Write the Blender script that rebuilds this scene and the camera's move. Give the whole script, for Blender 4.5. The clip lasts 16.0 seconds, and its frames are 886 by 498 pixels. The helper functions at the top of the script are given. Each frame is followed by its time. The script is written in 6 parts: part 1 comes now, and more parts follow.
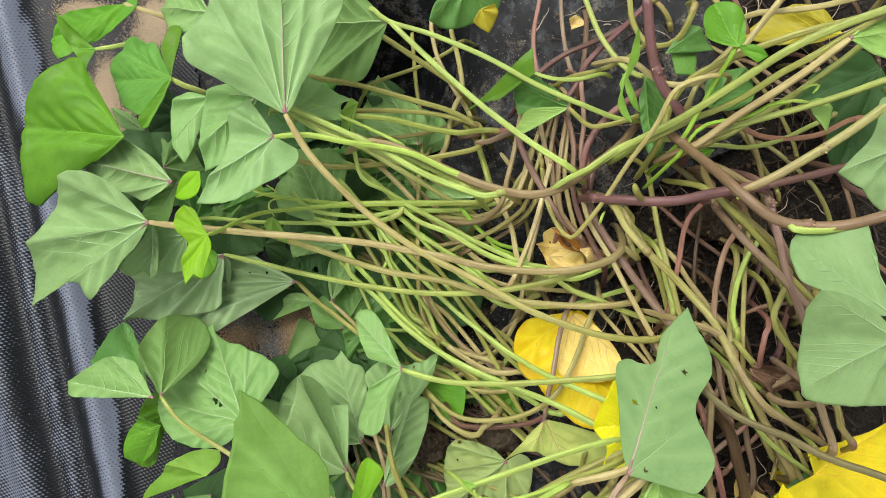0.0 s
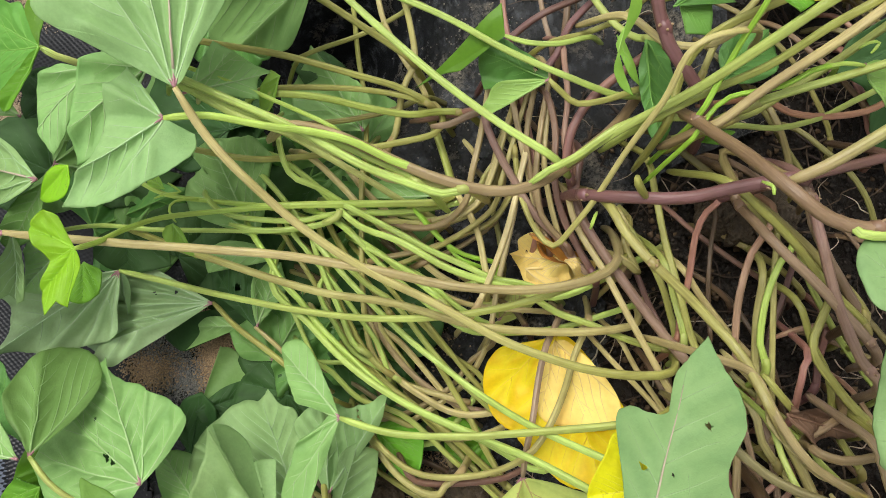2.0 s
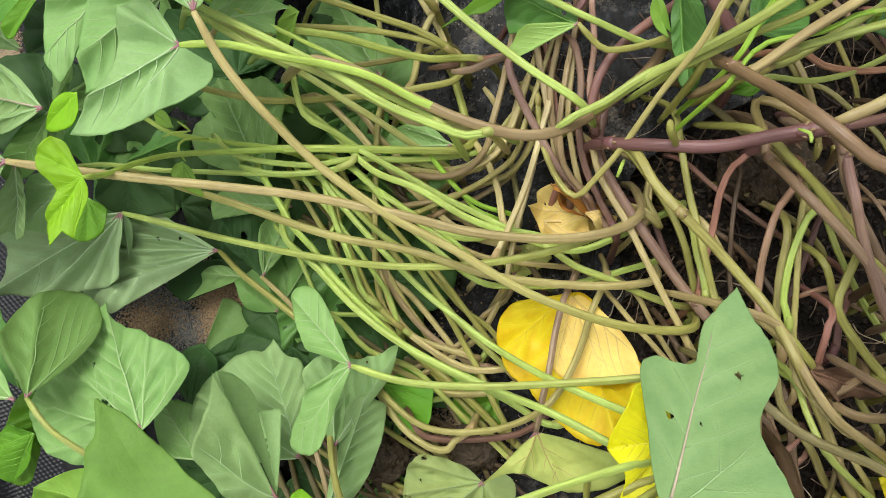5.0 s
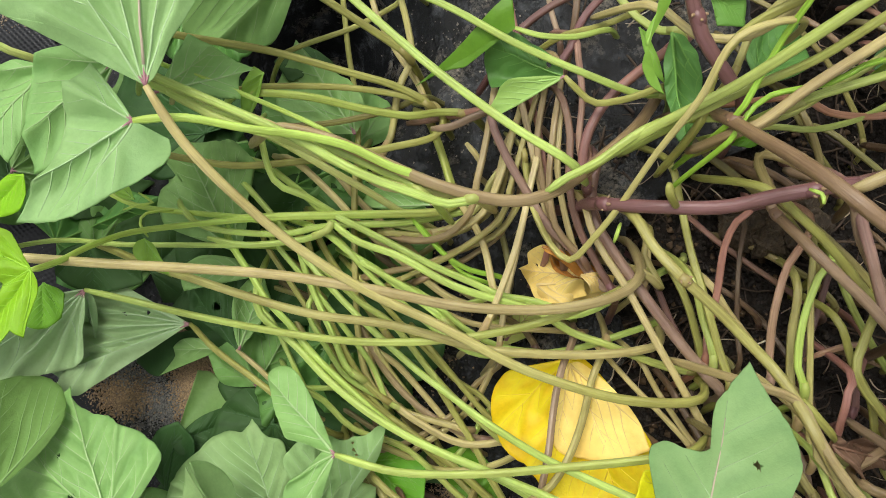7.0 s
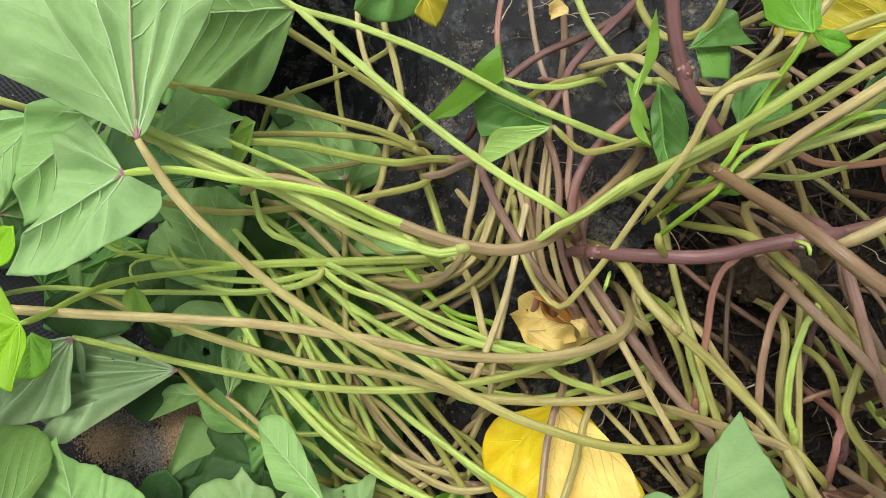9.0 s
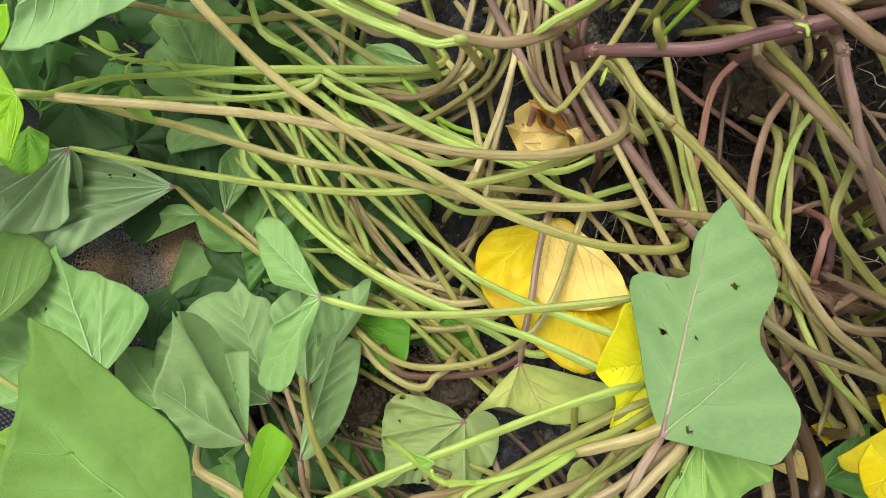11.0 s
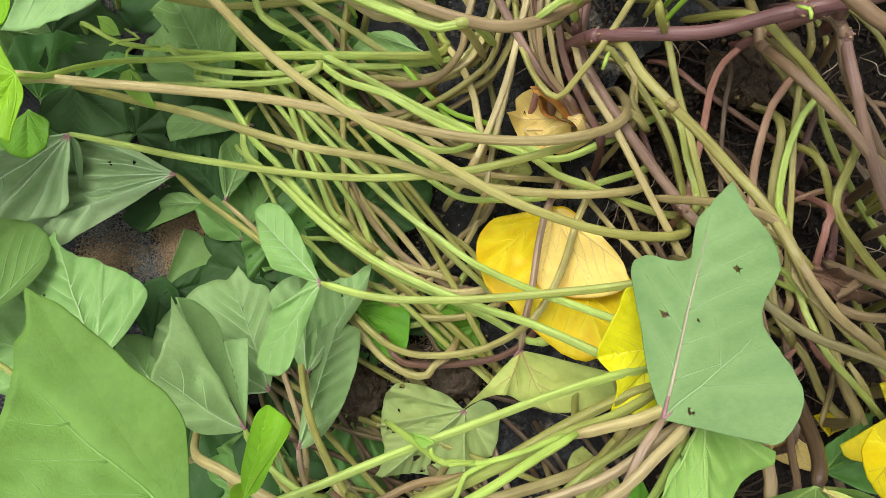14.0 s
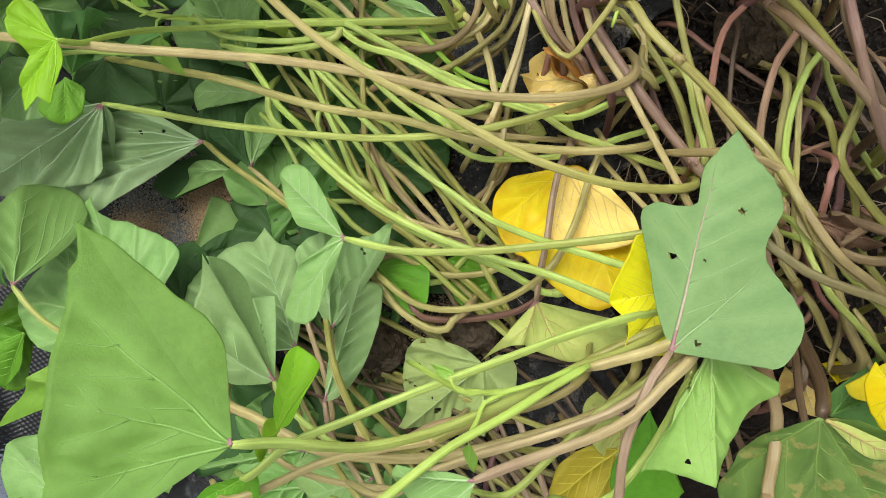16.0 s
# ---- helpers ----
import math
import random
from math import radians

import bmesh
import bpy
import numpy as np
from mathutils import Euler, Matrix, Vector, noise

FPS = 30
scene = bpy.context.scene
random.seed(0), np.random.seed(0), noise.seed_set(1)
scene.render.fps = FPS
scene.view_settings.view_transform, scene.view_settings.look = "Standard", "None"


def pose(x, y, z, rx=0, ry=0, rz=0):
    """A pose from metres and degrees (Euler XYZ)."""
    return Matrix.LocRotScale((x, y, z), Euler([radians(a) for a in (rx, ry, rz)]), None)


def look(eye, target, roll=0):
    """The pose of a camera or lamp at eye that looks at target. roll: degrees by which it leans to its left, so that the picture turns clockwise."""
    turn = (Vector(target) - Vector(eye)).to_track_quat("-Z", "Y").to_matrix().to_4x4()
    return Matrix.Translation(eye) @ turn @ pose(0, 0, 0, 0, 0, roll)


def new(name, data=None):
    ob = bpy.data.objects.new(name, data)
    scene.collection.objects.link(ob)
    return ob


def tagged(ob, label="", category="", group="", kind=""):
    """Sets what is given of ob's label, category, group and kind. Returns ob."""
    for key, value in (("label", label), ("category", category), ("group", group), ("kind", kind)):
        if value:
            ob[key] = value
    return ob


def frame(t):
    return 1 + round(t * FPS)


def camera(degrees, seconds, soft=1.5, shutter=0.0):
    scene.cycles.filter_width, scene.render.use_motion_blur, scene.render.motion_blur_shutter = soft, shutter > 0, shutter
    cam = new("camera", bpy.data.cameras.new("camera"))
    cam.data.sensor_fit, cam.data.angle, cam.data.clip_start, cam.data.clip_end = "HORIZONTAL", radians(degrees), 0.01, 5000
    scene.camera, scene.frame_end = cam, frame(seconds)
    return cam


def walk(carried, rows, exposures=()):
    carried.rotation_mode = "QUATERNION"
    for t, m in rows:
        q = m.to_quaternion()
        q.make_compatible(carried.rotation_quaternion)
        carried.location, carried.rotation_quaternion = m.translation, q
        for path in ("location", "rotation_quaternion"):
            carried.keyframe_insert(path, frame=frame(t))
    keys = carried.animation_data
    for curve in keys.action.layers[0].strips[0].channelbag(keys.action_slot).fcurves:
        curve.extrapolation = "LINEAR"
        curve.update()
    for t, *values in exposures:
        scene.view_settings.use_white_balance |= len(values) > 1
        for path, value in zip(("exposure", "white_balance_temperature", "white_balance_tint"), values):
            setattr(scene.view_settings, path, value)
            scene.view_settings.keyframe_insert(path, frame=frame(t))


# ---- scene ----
cam = camera(59.1, 16.0, soft=0.6)
METRES, EYE, TILT, LEAN, TURN = 0.5, 0.64, -87.0, 0.0, 0.0
ROWS = [
    (0.0, 0.0, 0.0, 0.0, -0.0, 0.0, -0.0),
    (0.5, 0.0117, 0.0911, -0.0276, -0.37, 0.58, 1.0),
    (1.0, -0.0087, 0.1707, -0.0042, -0.79, 0.51, 0.75),
    (1.5, 0.0133, 0.2162, 0.0146, -1.49, 0.33, 0.62),
    (2.0, 0.0249, 0.2114, 0.0119, -1.97, 0.02, 0.71),
    (2.5, 0.0267, 0.1986, -0.0003, -2.32, -0.02, 0.84),
    (3.0, 0.0138, 0.2069, -0.0174, -2.61, -0.26, 0.79),
    (5.5, -0.0184, 0.2475, -0.0352, -3.19, -1.1, -1.31),
    (6.0, -0.031, 0.2663, -0.093, -2.78, -1.56, -0.82),
    (6.5, -0.02, 0.2859, -0.0516, -3.1, -1.78, 0.33),
    (7.0, 0.0009, 0.2874, 0.0254, -3.86, 0.05, 1.21),
    (7.5, -0.0054, 0.2895, 0.0638, -4.22, 1.3, 1.53),
    (8.0, -0.0041, 0.2881, 0.057, -4.43, 2.05, 1.82),
    (10.5, -0.002, 0.278, -0.0302, -5.15, -0.8, 0.65),
    (11.0, -0.0042, 0.2788, -0.0704, -5.08, -3.05, 0.41),
    (11.5, -0.0141, 0.2834, -0.0515, -4.91, -3.07, -0.06),
    (12.0, -0.0214, 0.292, -0.0319, -4.69, -2.85, -0.62),
    (12.5, -0.0225, 0.2915, -0.0184, -4.75, -2.55, -0.64),
    (13.0, -0.01, 0.2883, -0.0137, -4.99, -2.08, -0.42),
    (13.5, -0.0142, 0.295, -0.0405, -4.84, -1.98, -0.15),
    (14.0, -0.0038, 0.2814, -0.0882, -5.01, -2.62, 0.14),
    (14.5, -0.0455, 0.2808, -0.1193, -3.8, -3.99, -0.02),
    (15.0, -0.0567, 0.2752, -0.1144, -2.93, -3.66, -0.7),
    (15.5, -0.0381, 0.2658, -0.1192, -2.87, -3.79, -0.64),
    (16.0, -0.0067, 0.2499, -0.1192, -3.73, -3.27, 0.92),
]
walk(cam, [(t, pose(0, 0, EYE, TILT, LEAN, TURN) @ pose(METRES * x, METRES * y, METRES * z, 90 + pitch, roll, yaw)) for t, x, y, z, yaw, pitch, roll in ROWS])

# ---- light: a bright overcast sky ----
world = bpy.data.worlds.new("overcast_sky")
scene.world = world
world.use_nodes = True
wn = world.node_tree.nodes
sky = wn.new("ShaderNodeTexSky")
sky.sky_type = "NISHITA"
sky.sun_disc = False
sky.sun_elevation, sky.sun_rotation = radians(64), radians(-40)
sky.air_density, sky.dust_density = 1.0, 4.0
hsv = wn.new("ShaderNodeHueSaturation")
hsv.inputs["Saturation"].default_value = 0.0
world.node_tree.links.new(sky.outputs[0], hsv.inputs["Color"])
world.node_tree.links.new(hsv.outputs[0], wn["Background"].inputs[0])
wn["Background"].inputs[1].default_value = 0.145
sun_data = bpy.data.lights.new("sun", "SUN")
sun_data.energy, sun_data.angle, sun_data.color = 1.4, radians(28), (1.0, 0.965, 0.86)
sun = new("sun", sun_data)
sun.matrix_world = look((-0.28, 0.34, 0.90), (0, 0, 0))
scene.view_settings.exposure = 0.42


# ---- materials ----
def material(name):
    m = bpy.data.materials.new(name)
    m.use_nodes = True
    nt = m.node_tree
    return m, nt, nt.nodes["Principled BSDF"]


def link(nt, a, b):
    nt.links.new(a, b)


def noise_node(nt, scale, detail=3.0, rough=0.55, coord="Object", stretch=None):
    tc = nt.nodes.new("ShaderNodeTexCoord")
    n = nt.nodes.new("ShaderNodeTexNoise")
    n.inputs["Scale"].default_value, n.inputs["Detail"].default_value, n.inputs["Roughness"].default_value = scale, detail, rough
    src = tc.outputs[coord]
    if stretch:
        mp = nt.nodes.new("ShaderNodeMapping")
        mp.inputs["Scale"].default_value = stretch
        link(nt, src, mp.inputs[0])
        src = mp.outputs[0]
    link(nt, src, n.inputs["Vector"])
    return n


def ramp(nt, src, stops):
    r = nt.nodes.new("ShaderNodeValToRGB")
    while len(r.color_ramp.elements) < len(stops):
        r.color_ramp.elements.new(0.5)
    for e, (p, c) in zip(r.color_ramp.elements, stops):
        e.position, e.color = p, (*c, 1) if len(c) == 3 else c
    link(nt, src, r.inputs[0])
    return r.outputs[0]


def mix(nt, fac, a, b, kind="MIX"):
    n = nt.nodes.new("ShaderNodeMix")
    n.data_type, n.blend_type = "RGBA", kind
    for sock, v in ((n.inputs[0], fac), (n.inputs[6], a), (n.inputs[7], b)):
        if isinstance(v, (int, float)):
            sock.default_value = v
        elif isinstance(v, tuple):
            sock.default_value = (*v, 1)
        else:
            link(nt, v, sock)
    return n.outputs[2]


def bump(nt, bsdf, height, strength, distance=0.001):
    b = nt.nodes.new("ShaderNodeBump")
    b.inputs["Strength"].default_value, b.inputs["Distance"].default_value = strength, distance
    link(nt, height, b.inputs["Height"])
    link(nt, b.outputs[0], bsdf.inputs["Normal"])


TISSUE = {}


def blade_material(name, colour, dull, rough, glow=0.25, spot=None, spot_at=0.66, relief=0.4):
    """Leaf tissue: pigment that varies over the blade and from leaf to leaf, fine netted relief, light passing through."""
    m, nt, p = material(name)
    TISSUE[m.name] = colour
    colour, dull = ((c[0], c[1], c[2] * 0.92) for c in (colour, dull))
    big = noise_node(nt, 26, 3, 0.6)
    fine = noise_node(nt, 420, 3, 0.6)
    patch = noise_node(nt, 90, 4, 0.7)
    col = mix(nt, ramp(nt, big.outputs[0], [(0.32, (0, 0, 0)), (0.7, (1, 1, 1))]), dull, colour)
    col = mix(nt, ramp(nt, fine.outputs[0], [(0.35, (0.0, 0.0, 0.0)), (0.75, (0.22, 0.22, 0.22))]), col, tuple(0.55 * c for c in dull))
    col = mix(nt, ramp(nt, patch.outputs[0], [(0.36, (0.20, 0.20, 0.20)), (0.52, (0, 0, 0))]), col, tuple(0.7 * c for c in dull))
    info = nt.nodes.new("ShaderNodeObjectInfo")
    hs = nt.nodes.new("ShaderNodeHueSaturation")
    link(nt, col, hs.inputs["Color"])
    mr = nt.nodes.new("ShaderNodeMapRange")
    mr.inputs[3].default_value, mr.inputs[4].default_value = 0.86, 1.12
    link(nt, info.outputs["Random"], mr.inputs[0])
    link(nt, mr.outputs[0], hs.inputs["Value"])
    mh = nt.nodes.new("ShaderNodeMapRange")
    mh.inputs[3].default_value, mh.inputs[4].default_value = 0.488, 0.508
    link(nt, info.outputs["Random"], mh.inputs[0])
    link(nt, mh.outputs[0], hs.inputs["Hue"])
    col = hs.outputs[0]
    if spot:
        sp = noise_node(nt, 75, 4, 0.65)
        col = mix(nt, ramp(nt, sp.outputs[0], [(spot_at, (0, 0, 0)), (spot_at + 0.05, (1, 1, 1))]), col, spot)
    # the tissue is paler along the veins
    at = nt.nodes.new("ShaderNodeAttribute")
    at.attribute_name = "vein"
    pale = nt.nodes.new("ShaderNodeMath")
    pale.operation, pale.inputs[1].default_value = "MULTIPLY", 0.42
    link(nt, at.outputs["Fac"], pale.inputs[0])
    col = mix(nt, pale.outputs[0], col, tuple(min(0.95, 1.22 * c + 0.015) for c in colour))
    link(nt, col, p.inputs["Base Color"])
    p.inputs["Roughness"].default_value = rough
    p.inputs["Specular IOR Level"].default_value = 0.35
    net = nt.nodes.new("ShaderNodeTexVoronoi")
    net.feature = "DISTANCE_TO_EDGE"
    net.inputs["Scale"].default_value = 620
    tc = nt.nodes.new("ShaderNodeTexCoord")
    link(nt, tc.outputs["Object"], net.inputs["Vector"])
    cells = ramp(nt, net.outputs[0], [(0.0, (0, 0, 0)), (0.2, (1, 1, 1))])
    mid = noise_node(nt, 150, 4, 0.6)
    h = mix(nt, 0.6, mix(nt, 0.75, cells, fine.outputs[0]), mid.outputs[0])
    bump(nt, p, h, relief, 0.0011)
    tr = nt.nodes.new("ShaderNodeBsdfTranslucent")
    link(nt, col, tr.inputs[0])
    ms = nt.nodes.new("ShaderNodeMixShader")
    ms.inputs[0].default_value = glow
    link(nt, p.outputs[0], ms.inputs[1])
    link(nt, tr.outputs[0], ms.inputs[2])
    link(nt, ms.outputs[0], nt.nodes["Material Output"].inputs[0])
    return m


BLADES = {
    "under": blade_material("leaf_underside_pale", (0.27, 0.465, 0.155), (0.20, 0.375, 0.118), 0.55),
    "under2": blade_material("leaf_underside_fresh", (0.32, 0.52, 0.13), (0.25, 0.44, 0.105), 0.55, 0.3),
    "under3": blade_material("leaf_underside_bluish", (0.25, 0.40, 0.165), (0.195, 0.335, 0.135), 0.55),
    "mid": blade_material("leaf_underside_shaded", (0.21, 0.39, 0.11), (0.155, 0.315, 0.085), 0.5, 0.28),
    "deep": blade_material("leaf_upper_deep", (0.13, 0.31, 0.075), (0.09, 0.24, 0.05), 0.4, 0.25),
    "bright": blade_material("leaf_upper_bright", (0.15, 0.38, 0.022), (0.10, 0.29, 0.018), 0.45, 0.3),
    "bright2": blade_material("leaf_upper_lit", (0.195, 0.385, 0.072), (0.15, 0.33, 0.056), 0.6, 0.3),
    # dark green of low leaves, deepened in colour for the shade between leaves
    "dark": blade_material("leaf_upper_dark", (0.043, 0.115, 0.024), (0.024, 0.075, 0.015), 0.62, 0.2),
    "young": blade_material("leaf_young", (0.28, 0.57, 0.014), (0.22, 0.49, 0.012), 0.5, 0.35),
    "young2": blade_material("leaf_young_soft", (0.27, 0.48, 0.07), (0.2, 0.4, 0.05), 0.5, 0.35),
    "yellow": blade_material("leaf_yellow", (0.98, 0.77, 0.012), (0.97, 0.72, 0.01), 0.5, 0.3, (0.25, 0.12, 0.02), 0.74),
    "yellow2": blade_material("leaf_olive_yellow", (0.52, 0.44, 0.03), (0.34, 0.33, 0.025), 0.5, 0.3, (0.2, 0.12, 0.02), 0.7),
    "cream": blade_material("leaf_cream", (0.93, 0.69, 0.23), (0.88, 0.60, 0.17), 0.6, 0.25, (0.35, 0.2, 0.05), 0.75),
    "lime": blade_material("leaf_lime_yellow", (0.84, 0.77, 0.006), (0.68, 0.66, 0.008), 0.5, 0.3, (0.16, 0.1, 0.02), 0.69),
    "paleyel": blade_material("leaf_pale_yellowing", (0.52, 0.57, 0.17), (0.42, 0.52, 0.145), 0.6, 0.25, (0.16, 0.08, 0.02), 0.71),
    "mottled": blade_material("leaf_mottled", (0.18, 0.285, 0.065), (0.105, 0.205, 0.045), 0.5, 0.25, (0.33, 0.29, 0.09), 0.54),
    "rust": blade_material("leaf_rust", (0.20, 0.115, 0.07), (0.09, 0.05, 0.032), 0.8, 0.1, (0.05, 0.03, 0.018), 0.56),
    "dead": blade_material("leaf_dead", (0.86, 0.66, 0.26), (0.70, 0.47, 0.13), 0.7, 0.25, (0.30, 0.14, 0.04), 0.65),
    "crisp": blade_material("leaf_crisp", (0.60, 0.28, 0.05), (0.34, 0.13, 0.025), 0.7, 0.2, (0.16, 0.06, 0.015), 0.64),
    "deep2": blade_material("leaf_upper_cool", (0.16, 0.38, 0.065), (0.125, 0.33, 0.055), 0.5, 0.28),
    "lime2": blade_material("leaf_half_yellow", (0.95, 0.68, 0.012), (0.62, 0.60, 0.02), 0.5, 0.3, (0.3, 0.2, 0.03), 0.76),
}
BLADES["under4"] = BLADES["under3"]
BLADES["under5"] = blade_material("leaf_underside_greyish", (0.315, 0.505, 0.21), (0.24, 0.415, 0.16), 0.55)
BLADES["under6"] = blade_material("leaf_underside_dull", (0.40, 0.59, 0.31), (0.33, 0.51, 0.25), 0.5)
BLADES["fading"] = blade_material("leaf_fading", (0.42, 0.525, 0.19), (0.31, 0.455, 0.18), 0.6, 0.25, (0.20, 0.10, 0.03), 0.70)
WORDS = {
    "under6": ("dull greyish green underside of a shaded leaf", "leaf"),
    "fading": ("half-faded green leaf eaten by insects", "leaf"), "under5": ("pale greyish green veined underside of a leaf", "leaf"), "under4": ("large greyish green underside of a turned-over leaf", "leaf"), "crisp": ("crisp curled orange-brown edge of a dead leaf", "dead leaf"),
    "deep2": ("cool green upper side of a cupped leaf", "leaf"), "lime2": ("bright yellow leaf still green at its edge", "leaf"),
    "under": ("pale green underside of a turned-over heart-shaped leaf", "leaf"),
    "under2": ("fresh light green underside of a turned-over leaf", "leaf"),
    "under3": ("greyish green underside of a lobed leaf with a pink midrib", "leaf"),
    "mid": ("medium green veined underside of a folded leaf", "leaf"),
    "deep": ("deep green folded leaf among the upper stalks", "leaf"),
    "bright": ("bright green upper side of a heart-shaped leaf", "leaf"),
    "bright2": ("large bright green pointed leaf standing above the others", "leaf"),
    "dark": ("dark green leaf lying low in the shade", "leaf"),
    "young": ("small glossy yellow-green young leaf", "leaf"),
    "young2": ("narrow folded light green young leaf", "leaf"),
    "yellow": ("withering bright yellow leaf lying among the stalks", "leaf"),
    "yellow2": ("olive yellow withering leaf lying low", "leaf"),
    "cream": ("cream yellow folded half of a withering leaf", "leaf"),
    "lime": ("lime yellow spotted leaf turning old", "leaf"),
    "paleyel": ("pale yellowing leaf with brown insect spots", "leaf"),
    "mottled": ("green leaf mottled with yellow at its edge", "leaf"),
    "rust": ("shrivelled dark rust-brown scrap of a dead leaf", "dead leaf"),
    "dead": ("crumpled dry orange-brown dead leaf", "dead leaf"),
}


def vein_material(name, colour):
    m, nt, p = material(name)
    n = noise_node(nt, 300, 2)
    link(nt, mix(nt, n.outputs[0], colour, tuple(0.8 * c for c in colour)), p.inputs["Base Color"])
    p.inputs["Roughness"].default_value = 0.5
    return m


VEIN_COLOUR = {
    "under": (0.42, 0.58, 0.28),
    "yellow": (0.46, 0.37, 0.13),
    "soft2": (0.36, 0.545, 0.17),
    "grey": (0.45, 0.61, 0.34),
    "tender": (0.30, 0.52, 0.09),
    "gold": (0.86, 0.60, 0.05),
    "straw": (0.80, 0.58, 0.21),
    "limey": (0.66, 0.62, 0.05),
    "rusty": (0.17, 0.08, 0.045),
    "rose": (0.47, 0.39, 0.29),
    "bright": (0.22, 0.44, 0.06),
    "dark": (0.05, 0.14, 0.04),
    "lit": (0.215, 0.40, 0.09),
    "soft": (0.32, 0.46, 0.21),
    "mid": (0.32, 0.48, 0.19),
    "young": (0.32, 0.60, 0.03),
    "dead": (0.70, 0.52, 0.24),
    "pink": (0.35, 0.165, 0.19),
}
VEINS = {"pink": vein_material("vein_pink", VEIN_COLOUR["pink"]), "rose": vein_material("vein_rose", VEIN_COLOUR["rose"])}
VEIN_OF = {"mid": "mid", "deep": "bright", "under": "under", "under2": "soft2", "under3": "soft", "bright": "bright", "bright2": "lit", "dark": "dark",
           "young": "young", "young2": "tender", "yellow": "gold", "yellow2": "limey", "cream": "straw", "lime": "limey", "lime2": "gold", "crisp": "rusty", "deep2": "bright", "under4": "soft", "under6": "grey", "under5": "grey", "fading": "mid",
           "paleyel": "yellow", "mottled": "bright", "dead": "dead", "rust": "rusty"}


FAINT = {"under2": 0.25, "under3": 0.2, "under4": 0.2, "mottled": 0.12, "paleyel": 0.9, "under6": 0.8, "bright": 0.3, "under5": 0.42, "under": 0.6}


def vein_of(kind):
    """Veins a little paler than the tissue that they run through."""
    name = "vein_in_" + BLADES[kind].name
    have = bpy.data.materials.get(name)
    if have:
        return have
    full, own = VEIN_COLOUR[VEIN_OF[kind]], TISSUE[BLADES[kind].name]
    k = FAINT.get(kind, 0.5)
    return vein_material(name, tuple(k * p + (1 - k) * q for p, q in zip(full, own)))


def stalk_material():
    """Fleshy stalk skin: pigment from the mesh, long streaks, a soft waxy gloss."""
    m, nt, p = material("stalk_skin")
    at = nt.nodes.new("ShaderNodeVertexColor")
    at.layer_name = "pigment"
    blot = noise_node(nt, 60, 3, 0.6)
    fine = noise_node(nt, 1.0, 4, 0.65, "UV", (16, 45, 1))
    col = mix(nt, 1.0, at.outputs[0], ramp(nt, blot.outputs[0], [(0.3, (0.78, 0.75, 0.70)), (0.66, (1.0, 1.0, 1.0))]), "MULTIPLY")
    col = mix(nt, 1.0, col, ramp(nt, fine.outputs[0], [(0.33, (0.82, 0.79, 0.75)), (0.62, (1.06, 1.06, 1.05))]), "MULTIPLY")
    link(nt, col, p.inputs["Base Color"])
    p.inputs["Roughness"].default_value = 0.36
    p.inputs["Specular IOR Level"].default_value = 0.4
    p.inputs["Subsurface Weight"].default_value = 0.12
    p.inputs["Subsurface Radius"].default_value = (0.4, 0.5, 0.15)
    p.inputs["Subsurface Scale"].default_value = 0.003
    bump(nt, p, fine.outputs[0], 0.55, 0.0007)
    return m


STALK = stalk_material()
PIGMENT = {
    "green": (0.425, 0.57, 0.14), "green2": (0.42, 0.60, 0.115), "green3": (0.32, 0.57, 0.06), "olive": (0.35, 0.355, 0.095), "salmon": (0.43, 0.225, 0.14), "pink3": (0.36, 0.17, 0.145),
    "tan": (0.53, 0.46, 0.205), "tan2": (0.365, 0.295, 0.14), "cream": (0.62, 0.53, 0.32), "pink": (0.36, 0.185, 0.145),
    "pink2": (0.36, 0.262, 0.18), "purple": (0.185, 0.09, 0.09), "brown": (0.10, 0.064, 0.036), "stem": (0.235, 0.155, 0.09), "moss": (0.37, 0.455, 0.115), "umber": (0.21, 0.185, 0.08),
}


# ---- mesh helpers ----
def mesh_object(name, verts, faces, mats, parent=None, label="", smooth=True):
    me = bpy.data.meshes.new(name)
    me.from_pydata(verts, [], faces)
    for m in mats if isinstance(mats, (list, tuple)) else [mats]:
        me.materials.append(m)
    if smooth:
        me.polygons.foreach_set("use_smooth", [True] * len(me.polygons))
    ob = new(name, me)
    if parent:
        ob.parent = parent
    if label:
        ob["label"] = label
    return ob


def spline(pts, step):
    """Points along a Catmull-Rom curve through pts, about a step apart."""
    p = [Vector(q) for q in pts]
    p = [p[0] * 2 - p[1]] + p + [p[-1] * 2 - p[-2]]
    res = []
    for i in range(1, len(p) - 2):
        a, b, c, d = p[i - 1], p[i], p[i + 1], p[i + 2]
        n = max(2, int((c - b).length / step))
        for k in range(n):
            s = k / n
            res.append(0.5 * (2 * b + (c - a) * s + (2 * a - 5 * b + 4 * c - d) * s * s + (3 * b - a - 3 * c + d) * s ** 3))
    res.append(p[-2])
    return res


